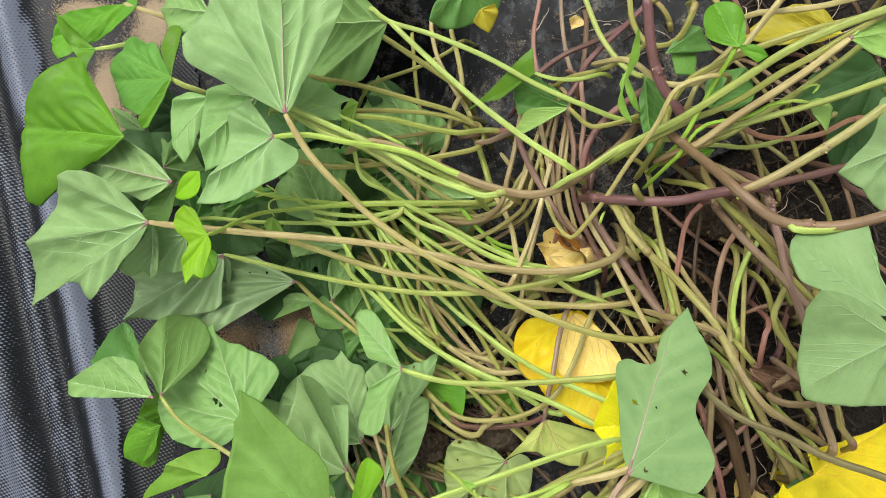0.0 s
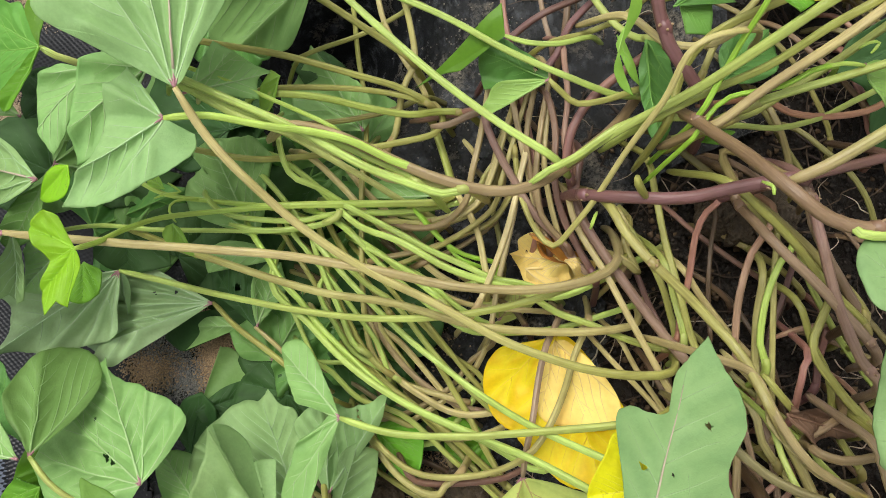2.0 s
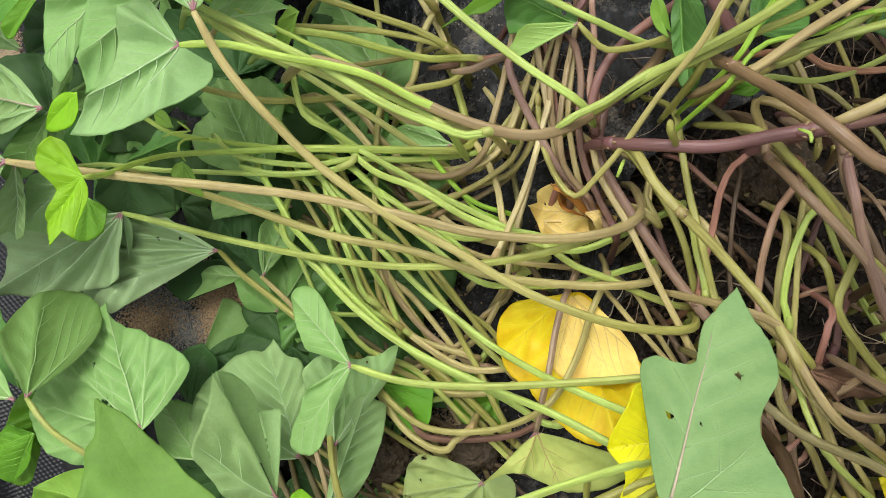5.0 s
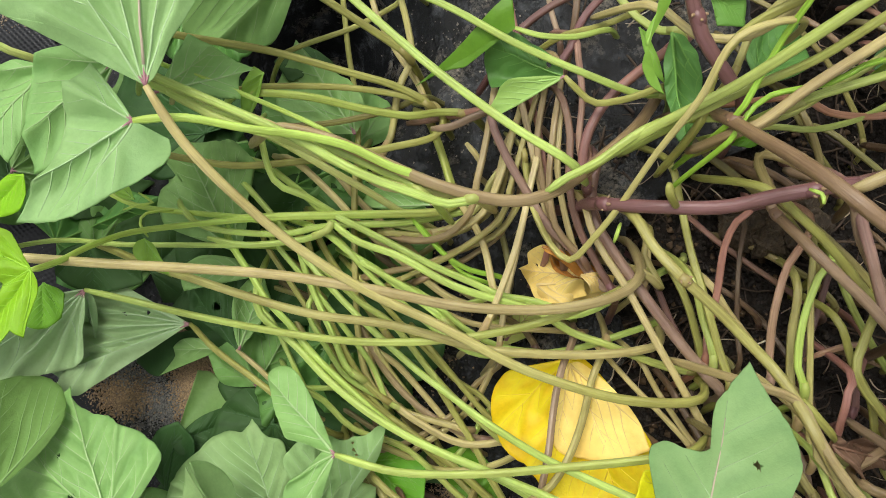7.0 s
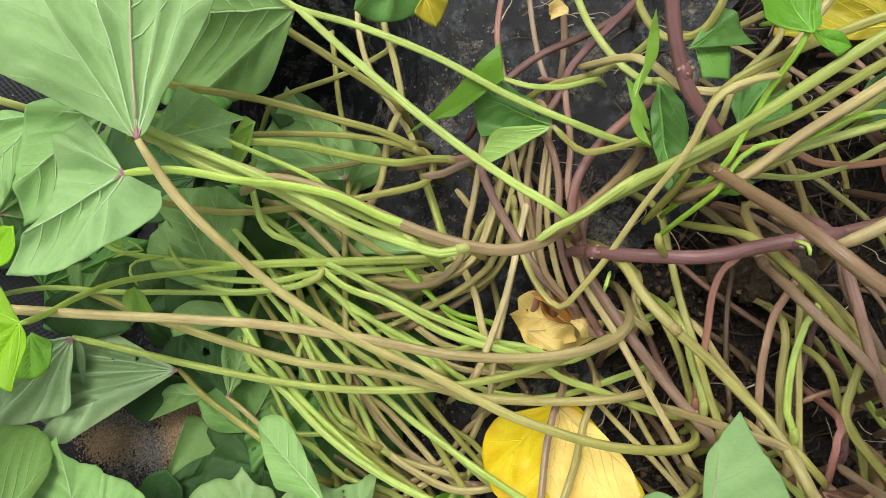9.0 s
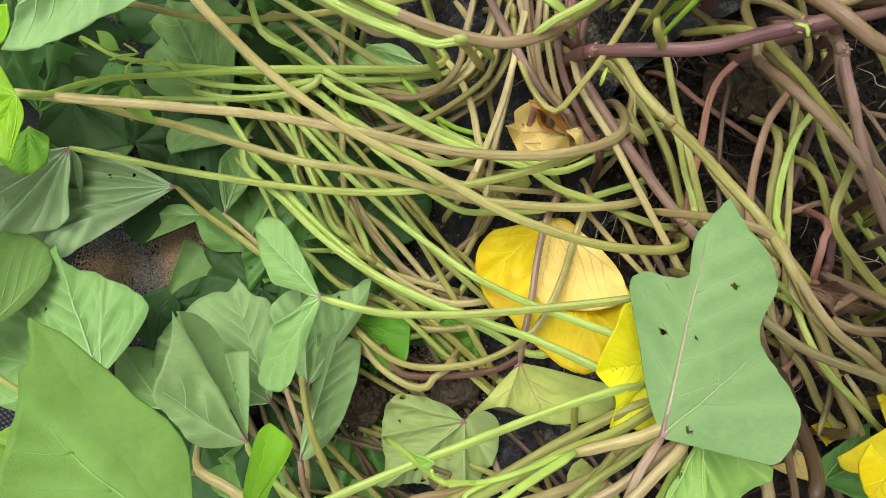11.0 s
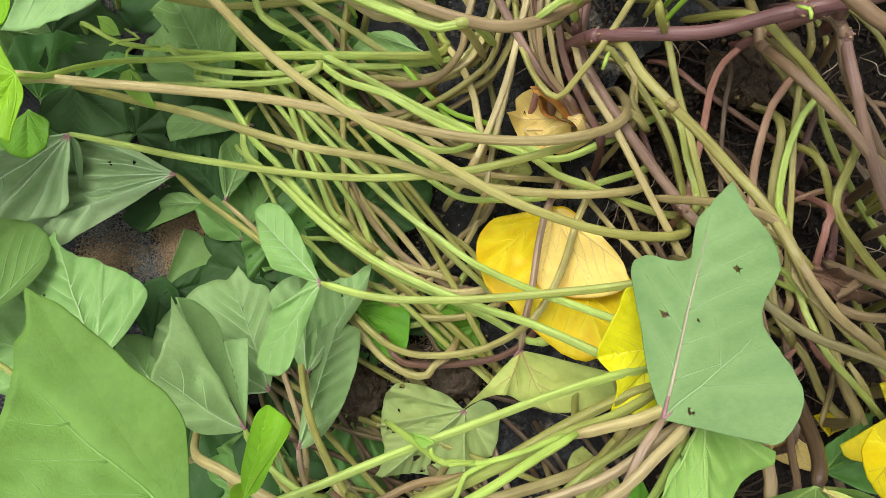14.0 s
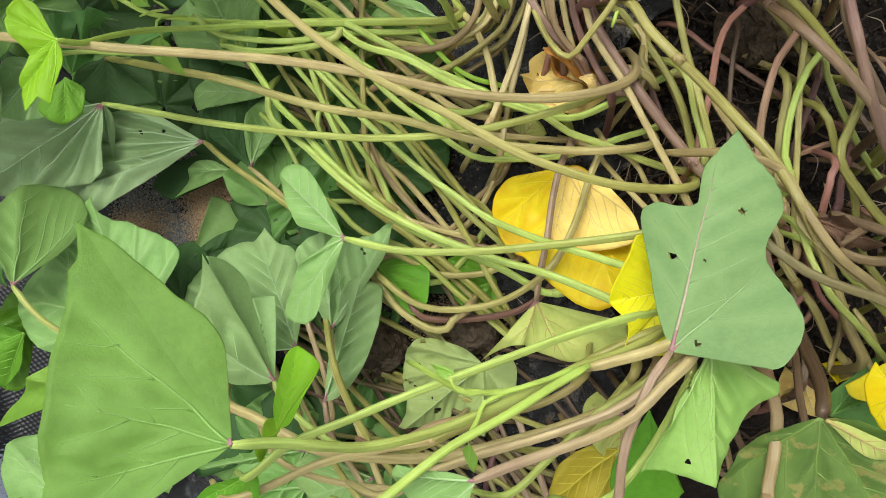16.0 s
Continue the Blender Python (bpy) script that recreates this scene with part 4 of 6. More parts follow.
leaf("under", (.023, .063, .11), -180, (.14, 0), .1, "-41:15 -24:27 -11:35 0:37 5:17")
leaf("dead", (.09, .025, .138), 171, (0, 0), .1, "-37:9 -36:18 -32:24 -18:27 -7:25 0:30 2:28 17:23 32:23 49:19 111:9", holes="351:20.4:0.6 31:16.6:1.0 358:9.6:0.4")
leaf("crisp", (0.073, 0.035, 0.147), -20, (0, 0), 0.25, "58:3 40:8 20:13 6:19 2:25 -11:24 -17:18 -29:13 -42:8 -57:3")
leaf("dead", (0.069, 0.022, 0.130), 1, (0, 0), 0.15, "34:6 21:13 14:24 4:36 -7:35 -22:26 -39:19 -60:9 -83:4")
leaf("dead", (.08, .165, .16), 9, (0, 0), .3, "126:3 55:4 0:7 -24:7 -109:4")
mottled = leaf("mottled", (.152, -.119, .235), -123, (.38, .59), .1, "-28:9 -21:22 0:43 19:63 47:68 71:68 100:34 116:16 122:7",
     stalk=([(.151, -.119, .235), (.155, -.114, .232), (.159, -.107, .222), (.161, -.100, .212), (.163, -.092, .200), (.164, -.082, .190)], .0032, "brown", "brown"))
leaf("paleyel", (0.152, -0.119, 0.239), -30, (0.38, 0.59), 0.05, "28:3 15:10 10:18 7:32 -1:36 -4:29 -11:23 -14:16 -11:9 -16:4", parent=mottled)
leaf("yellow", (.185, -.111, .23), -102, (.16, .75), .1, "-125:16 -91:11 0:13 36:29 57:26")
leaf("dead", (.191, -.123, .15), -92, (.03, .7), .2, "-131:14 -54:11 0:14 36:22 61:13")
leaf("yellow", (.214, -.125, .14), 19, (-.5, -.18), .2, "115:15 25:14 0:19 -14:13")
leaf("lime2", (.211, -.105, .19), 25, (-.29, -.13), .12, "76:13 10:30 0:63 -32:61 -52:48 -159:24 176:28")
leaf("deep", (0.196, -0.135, 0.165), 49, (0, 0.1), 0.1, "51:6 31:13 12:21 6:31 0:38 -32:31 -71:29 -75:18 -65:9")
leaf("under", (.021, -.128, .265), -179, (.39, .01), .12, "-17:7 -8:21 -9:25 0:26 21:23 43:19 67:9",
     stalk=([(.021, -.128, .265), (.033, -.125, .26), (.048, -.121, .258), (.062, -.117, .258), (.075, -.111, .258), (.086, -.101, .258), (.099, -.093, .25)], .002, "pink2", "tan"))
leaf("yellow2", (.106, -.148, .15), -142, (.17, .13), .1, "-36:15 -20:34 0:47 24:45 53:36")
leaf("bright", (.103, -.124, .19), -104, (.05, .23), .1, "-3:9 -18:19 -12:32 0:43 25:50 39:43 30:25 24:14")
leaf("paleyel", (.1, -.132, .16), -83, (-.04, .32), .1, "-140:16 -98:18 -41:20 0:31 13:24 40:8")
leaf("young", (-.046, -.118, .23), 77, (-.08, -.34), .2, "27:8 13:19 8:26 0:29 -17:27 -23:24 -27:14 -53:5")
leaf("young", (-.046, -.119, .225), -120, (.27, .47), .2, "-2:5 -26:12 0:18 -77:6 -129:5")
leaf("bright", (-.055, -.136, .22), -148, (.46, .29), .15, "-7:8 -10:23 0:37 26:28 53:12")
leaf("dark", (-.005, -.163, .075), 92, (.01, -.22), .08, "36:28 21:41 0:44 -11:46 -22:27 -39:13", holes="20:31.3:1.6")
leaf("dark", (-.042, -.044, .07), 150, (.16, -.09), .08, "61:14 32:35 16:53 0:54 -18:39 -28:15")
leaf("under", (-.121, -.057, .048), 74, (0, 0), .1, "-7:20 -2:38 -17:38 -47:35 -37:20")
leaf("dark", (-.12, -.059, .06), 18, (-.11, -.04), .1, "25:19 12:37 0:42 -18:26 -60:10", holes="8:34.9:1.6 4:39.8:1.6")
leaf("dark", (-.14, -.121, .07), -153, (.15, .08), .1, "0:15 0:37 0:59 20:58 52:39")
leaf("under", (-.161, -.142, .09), -168, (.44, .09), .1, "9:9 0:22 21:15 61:7")
leaf("bright", (-.21, -.192, .09), -179, (.52, .01), .1, "-137:20 -70:10 0:19 48:23 148:17")
leaf("under", (-.016, -.175, .1), -162, (.25, .08), .1, "-42:32 -18:48 0:38 51:17")
leaf("dark", (.037, -.07, .09), -157, (0, 0), .1, "-62:19 -34:25 0:23 22:13")
leaf("bright", (.051, -.072, .1), -158, (0, 0), .1, "-73:19 -47:28 0:24 42:20 80:15")
leaf("paleyel", (.057, -.005, .11), 46, (0, 0), .1, "90:13 45:15 0:23 -22:23 -45:9 162:10")
leaf("under", (-.024, -.007, .08), -171, (0, 0), .1, "-42:23 0:22 48:11 127:22 172:16 -135:16")
leaf("young2", (-.11, .047, .138), -59, (-.07, .12), .2, "-97:4 -72:8 -33:12 0:21 9:9 23:4")
leaf("young2", (-.12, .067, .12), 140, (.14, -.12), .2, "-19:10 0:16 23:10 40:4")
leaf("young2", (-.054, .119, .15), -114, (.1, .22), .2, "-99:5 -39:11 -17:18 0:20 7:13")
leaf("young2", (.016, -.095, .255), 161, (.35, -.12), .2, "-13:3 0:8 32:5 59:3")
leaf("young2", (.021, -.12, .25), -80, (-.08, .49), .2, "-68:3 -16:7 0:12 17:7")
leaf("young2", (.107, .129, .18), -64, (-.05, .1), .2, "26:5 5:17 0:26 -11:17")
leaf("bright", (.161, .083, .18), -171, (.17, .03), .1, "-30:10 -15:16 0:18 32:8")
leaf("bright", (.056, .132, .17), -155, (.29, .14), .15, "-106:9 -108:15 -62:13 -26:18 -8:29 0:47 -1:39 2:31 8:24 1:18 -10:8",
     stalk=([(.056, .132, .17), (.066, .128, .172), (.082, .128, .17), (.098, .133, .165)], .0014, "green", "green"))
leaf("deep", (.077, .112, .166), -176, (.33, .02), .1, "-83:7 -54:18 -47:31 -34:38 -19:33 0:30 -6:22 -9:10", holes="312:12.3:1.2 316:7.9:1.2")
leaf("under2", (.076, .11, .173), -153, (.27, .14), .15, "-34:10 -28:23 -17:29 -8:33 0:32 2:19 2:10",
     stalk=([(.076, .11, .173), (.083, .104, .17), (.09, .099, .17), (.105, .101, .17), (.12, .106, .17)], .0017, "olive", "olive"))
curled = leaf("deep", (.127, .135, .2), 3, (.1, -.1), .1, "53:6 52:13 47:21 32:25 16:27 0:28 3:23 16:15 9:6")
leaf("deep2", (.132, .137, .195), -34, (0, .1), .05, "47:15 16:15 -11:19 -46:13", parent=curled)
leaf("young2", (.098, .11, .215), 75, (0, .1), .1, "120:2 14:6 -5:19 0:30 0:35 -8:28 -15:20 -14:10 -27:2 -153:4 -149:11 -142:19 -157:14 -175:7")
leaf("dark", (-.154, .05, .085), -90, (0, .18), .1, "-71:14 -47:25 0:27 49:34 74:24 88:12",
     stalk=([(-.156, .048, .085), (-.116, .037, .12), (-.078, .025, .145), (-.037, .012, .15), (.002, .005, .151), (.042, -.006, .153), (.082, -.01, .151), (.11, -.009, .15), (.122, -.006, .146), (.127, 0, .13)], .0021, "olive", "tan"))
leaf("bright", (-.153, .028, .14), -99, (.04, .23), .1, "65:9 29:17 0:21 -24:21 -41:17")
leaf("rust", (0.174, -0.045, 0.190), -18, (-0.1, 0.02), 0.2, "66:5 16:9 24:16 15:22 6:31 1:38 -7:34 -8:28 -22:25 -32:19 -36:11 -53:4")
leaf("rust", (.188, -.113, .145), -47, (-.17, .18), .2, "13:8 0:20 -33:18 -68:9")
leaf("under", (-.111, -.109, .085), 123, (0, 0), .1, "46:19 20:33 0:37 -22:30 -50:19")
leaf("dark", (-.123, -.084, .06), 104, (0, 0), .1, "24:16 0:31 -23:37 -45:31 -73:16")
leaf("yellow2", (.025, .185, .132), -68, (-.13, .32), .1, "-58:9 0:15 58:12 91:10")
leaf("bright", (-.243, .168, .102), 138, (.08, -.07), .2, "2:10 4:26 0:45 8:33 32:20 79:14 111:16 109:7",
     stalk=([(-.244, .169, .1), (-.233, .17, .1), (-.221, .174, .095)], .0018, "green", "green"))
leaf("bright", (-.175, .136, .143), 88, (0, 0), .25, "24:11 22:22 13:30 7:36 0:37 -7:33 -5:24 11:15 6:7")
leaf("bright", (-.175, .136, .143), -123, (0, 0), .25, "-23:8 -12:21 -10:28 -7:34 0:37 5:34 1:23 1:12")
leaf("crisp", (.069, .039, .147), -20, (.03, -.01), .4, "21:4 6:10 -5:16 -6:21 -2:26 0:29 -4:29 -14:25 -21:20 -22:15 -19:9 -35:3")
leaf("dead", (.087, .026, .142), -15, (-.18, .05), .2, "23:7 17:14 0:16 -18:14 -47:10")
stalk([(-.063, .026, .118), (-.062, .011, .12), (-.045, -.004, .126), (-.028, -.02, .135), (-.007, -.036, .142), (.016, -.049, .149), (.041, -.059, .156), (.063, -.066, .172), (.083, -.075, .186), (.1, -.083, .192)], .0019, "green", "green")
stalk([(-.075, .081, .105), (-.056, .059, .112), (-.035, .03, .118), (-.014, .007, .123), (.009, -.015, .128), (.026, -.028, .134), (.044, -.041, .14), (.064, -.052, .166), (.087, -.061, .186), (.102, -.066, .19)], .0017, "green", "green")
stalk([(-.074, .103, .13), (-.052, .093, .13), (-.03, .08, .128), (-.012, .07, .125), (.006, .059, .12), (.017, .054, .11), (.029, .048, .095)], .0019, "green", "tan")
stalk([(-.067, .087, .108), (-.057, .082, .11), (-.038, .066, .12), (-.018, .046, .13), (.005, .036, .14), (.029, .022, .143), (.054, .014, .14), (.082, .007, .14), (.105, .015, .14), (.124, .024, .132), (.141, .032, .129)], .0019, "green", "green")
stalk([(-.049, .087, .113), (-.04, .081, .115), (-.024, .065, .118), (-.012, .051, .118), (.012, .03, .115), (.032, .015, .115), (.056, .009, .115)], .0019, "tan", "tan")
stalk([(-.046, .044, .11), (-.029, .029, .115), (-.014, .015, .115), (.001, .004, .115), (.018, -.018, .115), (.033, -.035, .115), (.057, -.058, .115)], .0017, "green", "olive")
stalk([(-.023, .044, .12), (-.006, .025, .12), (.014, .008, .123), (.037, -.009, .126), (.057, -.011, .128), (.085, -.009, .13), (.109, -.002, .135), (.132, .005, .126)], .0017, "green", "green")
stalk([(-.044, .042, .11), (-.038, .022, .11), (-.028, -.001, .11), (-.022, -.016, .108), (-.014, -.023, .106)], .0017, "green", "green")
stalk([(-.064, .048, .092), (-.054, .032, .095), (-.041, .011, .096), (-.029, -.01, .098), (-.01, -.033, .1), (.008, -.051, .1), (.029, -.072, .1), (.059, -.102, .105)], .0016, "olive", "olive")
stalk([(-.013, .09, .108), (-.016, .079, .11), (-.017, .055, .11), (-.017, .028, .11), (-.016, -.001, .105), (-.011, -.024, .102), (.005, -.039, .102), (.029, -.047, .105), (.039, -.05, .103)], .0017, "olive", "tan")
stalk([(-.011, -.004, .098), (.002, -.024, .098), (.017, -.042, .098), (.029, -.048, .098)], .0017, "tan", "olive")
stalk([(.015, -.003, .11), (.031, -.023, .11), (.046, -.041, .11), (.067, -.061, .11)], .0016, "olive", "olive")
stalk([(-.038, .02, .103), (-.041, .01, .105), (-.032, -.007, .105), (-.022, -.022, .103), (-.004, -.033, .103), (.005, -.039, .101)], .0015, "green", "green")
stalk([(-.072, .019, .083), (-.062, .008, .085), (-.054, -.007, .09), (-.046, -.025, .09), (-.041, -.028, .09), (-.018, -.029, .086)], .0014, "green", "green")
stalk([(-.098, .111, .178), (-.088, .107, .18), (-.061, .095, .18), (-.037, .083, .18), (-.012, .069, .18), (.012, .06, .18), (.025, .056, .18), (.038, .058, .18)], .002, "green", "green")
stalk([(-.091, .105, .175), (-.067, .092, .175), (-.045, .085, .173), (-.027, .078, .17), (-.007, .068, .172), (.008, .063, .174), (.02, .061, .174), (.035, .059, .172)], .0019, "green", "tan", "foot")
stalk([(-.048, .089, .171), (-.037, .088, .173), (-.022, .083, .176), (-.003, .074, .178), (.017, .065, .18), (.038, .058, .182), (.052, .056, .182), (.064, .058, .182), (.078, .065, .175), (.094, .077, .165), (.112, .092, .158), (.125, .109, .15)], .0027, "tan2", "stem")
stalk([(.064, .059, .183), (.073, .065, .186), (.084, .07, .19), (.102, .082, .195), (.116, .086, .195), (.141, .086, .195)], .0019, "green", "olive", "foot")
stalk([(-.046, .177, .158), (-.034, .168, .16), (-.008, .158, .165), (.026, .142, .17), (.057, .125, .17), (.088, .111, .17), (.11, .104, .165), (.125, .104, .16)], .0017, "green", "green")
stalk([(-.08, .056, .12), (-.051, .057, .126), (-.029, .057, .127), (.005, .057, .128), (.025, .058, .127), (.034, .064, .12), (.032, .071, .11), (.027, .09, .107), (.021, .108, .103)], .0022, "green2", "olive")
stalk([(-.098, .062, .118), (-.086, .053, .12), (-.052, .049, .123), (-.029, .052, .125), (.005, .053, .125), (.028, .057, .12), (.043, .06, .118)], .0017, "green", "green")
stalk([(-.086, .048, .12), (-.068, .044, .123), (-.04, .046, .125), (-.029, .05, .127), (-.027, .054, .128)], .0017, "green", "green", "none")
stalk([(-.14, .075, .11), (-.121, .065, .115), (-.092, .06, .12), (-.063, .056, .123)], .0014, "green2", "green2")
stalk([(-.189, .046, .096), (-.162, .05, .1), (-.127, .046, .11), (-.098, .045, .115), (-.063, .044, .12)], .0014, "green", "green")
stalk([(.01, .104, .11), (.03, .105, .12), (.048, .105, .135)], .002, "brown", "pink", "none")
stalk([(-.101, .14, .138), (-.086, .138, .14), (-.053, .133, .136), (-.016, .124, .13), (.006, .118, .126), (.023, .109, .12)], .0019, "olive", "olive")
stalk([(-.069, .118, .125), (-.032, .119, .125), (-.002, .117, .123), (.021, .111, .12)], .0017, "olive", "olive")
stalk([(-.067, .112, .14), (-.038, .111, .14), (-.013, .106, .136), (.01, .103, .132), (.025, .106, .125), (.04, .105, .123)], .002, "green2", "olive")
stalk([(-.056, .101, .11), (-.025, .105, .11), (.002, .111, .11), (.018, .117, .11)], .0017, "brown", "olive")
stalk([(-.124, .094, .104), (-.097, .088, .11), (-.07, .083, .115), (-.032, .085, .12), (.002, .09, .122), (.023, .095, .122), (.028, .104, .12), (.023, .112, .115)], .0019, "olive", "olive")
stalk([(-.048, .173, .128), (-.039, .167, .13), (-.017, .153, .128), (.002, .141, .125), (.012, .134, .12)], .002, "olive", "olive")
stalk([(.004, .191, .098), (.006, .18, .1), (.011, .157, .11), (.013, .136, .115), (.006, .12, .115), (.002, .098, .11), (-.003, .088, .108)], .0019, "olive", "tan")
stalk([(-.007, .195, .098), (-.008, .184, .1), (-.004, .164, .1), (.006, .142, .105), (.018, .122, .105), (.026, .096, .1), (.034, .07, .096)], .0017, "tan", "tan")
stalk([(-.054, .14, .098), (-.045, .146, .1), (-.017, .156, .1), (.006, .168, .1), (.014, .175, .098)], .0015, "olive", "olive")
stalk([(-.022, .179, .098), (-.021, .168, .1), (-.019, .144, .098), (-.015, .116, .098), (-.015, .085, .095)], .0015, "olive", "olive")
stalk([(.011, .055, .125), (.025, .039, .125), (.038, .03, .125), (.053, .026, .123), (.056, .021, .115), (.056, .01, .113)], .0014, "green3", "green3", "foot")
stalk([(.012, .055, .123), (.022, .043, .122), (.034, .029, .122), (.048, .023, .12)], .0011, "green3", "green3", "foot")
stalk([(-.082, -.125, .14), (-.066, -.128, .16), (-.051, -.134, .17), (-.034, -.142, .17), (-.002, -.146, .17), (.022, -.145, .17), (.052, -.139, .17), (.081, -.131, .17), (.1, -.123, .165), (.118, -.112, .155)], .0026, "tan", "tan")
stalk([(.063, -.095, .248), (.049, -.101, .253), (.033, -.109, .258), (.014, -.118, .262), (0, -.127, .265), (-.014, -.136, .265)], .0017, "green2", "green2", "foot")
stalk([(.06, -.096, .246), (.046, -.1, .25), (.032, -.103, .252), (.021, -.102, .253), (.017, -.101, .253)], .0011, "green2", "green2", "foot")
stalk([(.063, -.097, .243), (.074, -.094, .245), (.084, -.091, .248), (.096, -.088, .243), (.117, -.085, .22)], .0023, "tan", "tan", "foot")
stalk([(-.058, -.137, .22), (-.042, -.125, .22), (-.021, -.117, .22), (-.001, -.11, .218), (.021, -.103, .215), (.042, -.096, .212), (.064, -.089, .21), (.088, -.084, .205), (.113, -.08, .195)], .0018, "green", "green")
stalk([(.001, -.134, .2), (.023, -.126, .2), (.045, -.117, .2), (.067, -.105, .2), (.089, -.094, .202), (.111, -.086, .2)], .0023, "olive", "olive")
stalk([(-.008, -.137, .185), (.013, -.127, .19), (.029, -.125, .19), (.056, -.12, .19), (.075, -.109, .19)], .0018, "pink", "olive")
stalk([(-.068, -.148, .21), (-.051, -.143, .21), (-.034, -.136, .21), (-.013, -.133, .205), (.014, -.13, .2)], .0018, "tan", "tan")
stalk([(-.054, -.141, .18), (-.036, -.15, .18), (-.012, -.155, .18), (.007, -.156, .18)], .0015, "tan", "tan")
stalk([(-.009, -.143, .23), (.009, -.135, .23), (.028, -.128, .233), (.05, -.122, .235), (.073, -.114, .238), (.084, -.107, .24), (.096, -.098, .24), (.108, -.091, .235)], .0019, "tan", "pink2")
stalk([(.073, -.152, .22), (.086, -.138, .225), (.094, -.124, .23), (.1, -.109, .235), (.104, -.097, .235)], .0017, "green", "green")
stalk([(.041, -.154, .2), (.059, -.139, .2), (.079, -.122, .2), (.099, -.11, .2), (.113, -.098, .2)], .0018, "green", "olive")
stalk([(.064, -.139, .19), (.08, -.127, .19), (.092, -.114, .19), (.098, -.105, .19)], .002, "olive", "olive")
stalk([(.147, -.107, .200), (.146, -.113, .210), (.146, -.123, .215), (.142, -.135, .220), (.139, -.148, .220), (.136, -.158, .220)], .0026, "stem", "tan2")
stalk([(-.039, -.076, .1), (-.035, -.102, .125), (-.029, -.124, .125), (-.017, -.15, .12), (-.003, -.169, .12)], .0018, "olive", "olive")
stalk([(-.033, -.122, .088), (-.026, -.13, .09), (-.01, -.148, .09), (.008, -.166, .09)], .0017, "olive", "olive")
stalk([(-.051, -.143, .11), (-.039, -.158, .11), (-.028, -.175, .11), (-.016, -.19, .11)], .0018, "olive", "olive")
stalk([(-.05, -.088, .098), (-.046, -.102, .1), (-.04, -.122, .1), (-.037, -.141, .095), (-.038, -.152, .093)], .0016, "pink2", "tan")
stalk([(-.013, -.066, .11), (.005, -.081, .12), (.024, -.085, .126), (.047, -.081, .136), (.064, -.069, .156), (.074, -.057, .158), (.083, -.041, .152), (.092, -.022, .14), (.1, -.005, .137)], .0018, "olive", "tan")
stalk([(-.02, -.06, .103), (-.013, -.069, .105), (0, -.086, .11), (.014, -.095, .116), (.023, -.095, .12), (.026, -.091, .12), (.035, -.084, .118)], .002, "olive", "tan")
stalk([(.004, -.08, .113), (.011, -.089, .115), (.034, -.091, .115), (.059, -.087, .12), (.074, -.076, .124), (.08, -.065, .124)], .0018, "brown", "pink")
stalk([(-.026, -.023, .098), (-.006, -.039, .1), (.015, -.055, .102), (.035, -.072, .105), (.053, -.089, .105), (.074, -.105, .105)], .0021, "olive", "olive")
stalk([(.02, -.023, .108), (.03, -.04, .108), (.04, -.057, .108), (.047, -.072, .11), (.053, -.083, .11), (.058, -.093, .108)], .0018, "olive", "olive")
stalk([(-.016, -.001, .098), (-.012, -.011, .1), (-.003, -.032, .102), (.014, -.046, .105), (.035, -.056, .108), (.057, -.054, .11)], .002, "tan", "tan")
stalk([(-.009, -.008, .096), (.003, -.017, .098), (.015, -.031, .098), (.027, -.046, .098), (.036, -.055, .098), (.044, -.063, .096)], .0018, "tan", "tan")
stalk([(.003, -.064, .098), (.012, -.058, .1), (.027, -.049, .1), (.041, -.037, .1), (.053, -.016, .1), (.064, .004, .102)], .0018, "tan", "tan")
stalk([(-.011, -.053, .102), (.006, -.061, .105), (.02, -.068, .105), (.043, -.068, .108), (.063, -.06, .11)], .0018, "olive", "tan")
stalk([(.006, -.072, .1), (.021, -.072, .1), (.036, -.058, .1), (.047, -.043, .1), (.054, -.034, .098)], .0018, "green", "green")
vine([(.088, .056, .165), (.094, .054, .178), (.104, .052, .188), (.129, .05, .2), (.148, .053, .21), (.164, .055, .218), (.174, .056, .218)], .0029, "purple", "purple")
stalk([(.117, .051, .19), (.11, .054, .203), (.106, .058, .21)], .002, "olive", "olive", "none")
vine([(.1, .052, .178), (.106, .036, .19), (.116, .022, .196), (.129, .01, .195), (.141, -.003, .195), (.152, -.018, .2), (.159, -.04, .212), (.172, -.062, .205), (.19, -.09, .19), (.205, -.11, .175)], .0023, "olive", "tan2")
vine([(.158, .062, .183), (.158, .051, .185), (.162, .037, .2), (.17, .024, .208), (.189, .006, .205), (.215, -.02, .195)], .0023, "stem", "pink2")
stalk([(.149, .058, .197), (.163, .045, .2), (.18, .03, .195), (.198, .009, .19), (.214, -.01, .19)], .002, "olive", "olive")
vine([(.095, .079, .148), (.093, .068, .15), (.091, .054, .153), (.097, .04, .155), (.105, .027, .156), (.121, .003, .158), (.138, -.02, .16), (.145, -.028, .158)], .0025, "purple", "pink2")
vine([(.135, .131, .16), (.113, .116, .162), (.099, .104, .16), (.09, .09, .158), (.087, .075, .155), (.09, .06, .15)], .0023, "pink", "purple")
stalk([(.086, .059, .155), (.09, .042, .16), (.103, .018, .164), (.115, -.007, .166), (.132, -.038, .165), (.137, -.048, .163)], .0018, "tan2", "tan")
stalk([(.158, .053, .17), (.152, .047, .165), (.148, .036, .16), (.146, .015, .155), (.142, -.004, .152), (.14, -.017, .15)], .0018, "pink3", "salmon")
stalk([(.162, .051, .15), (.16, .034, .15), (.158, .015, .15), (.158, -.004, .148), (.158, -.019, .146)], .0013, "brown", "brown")
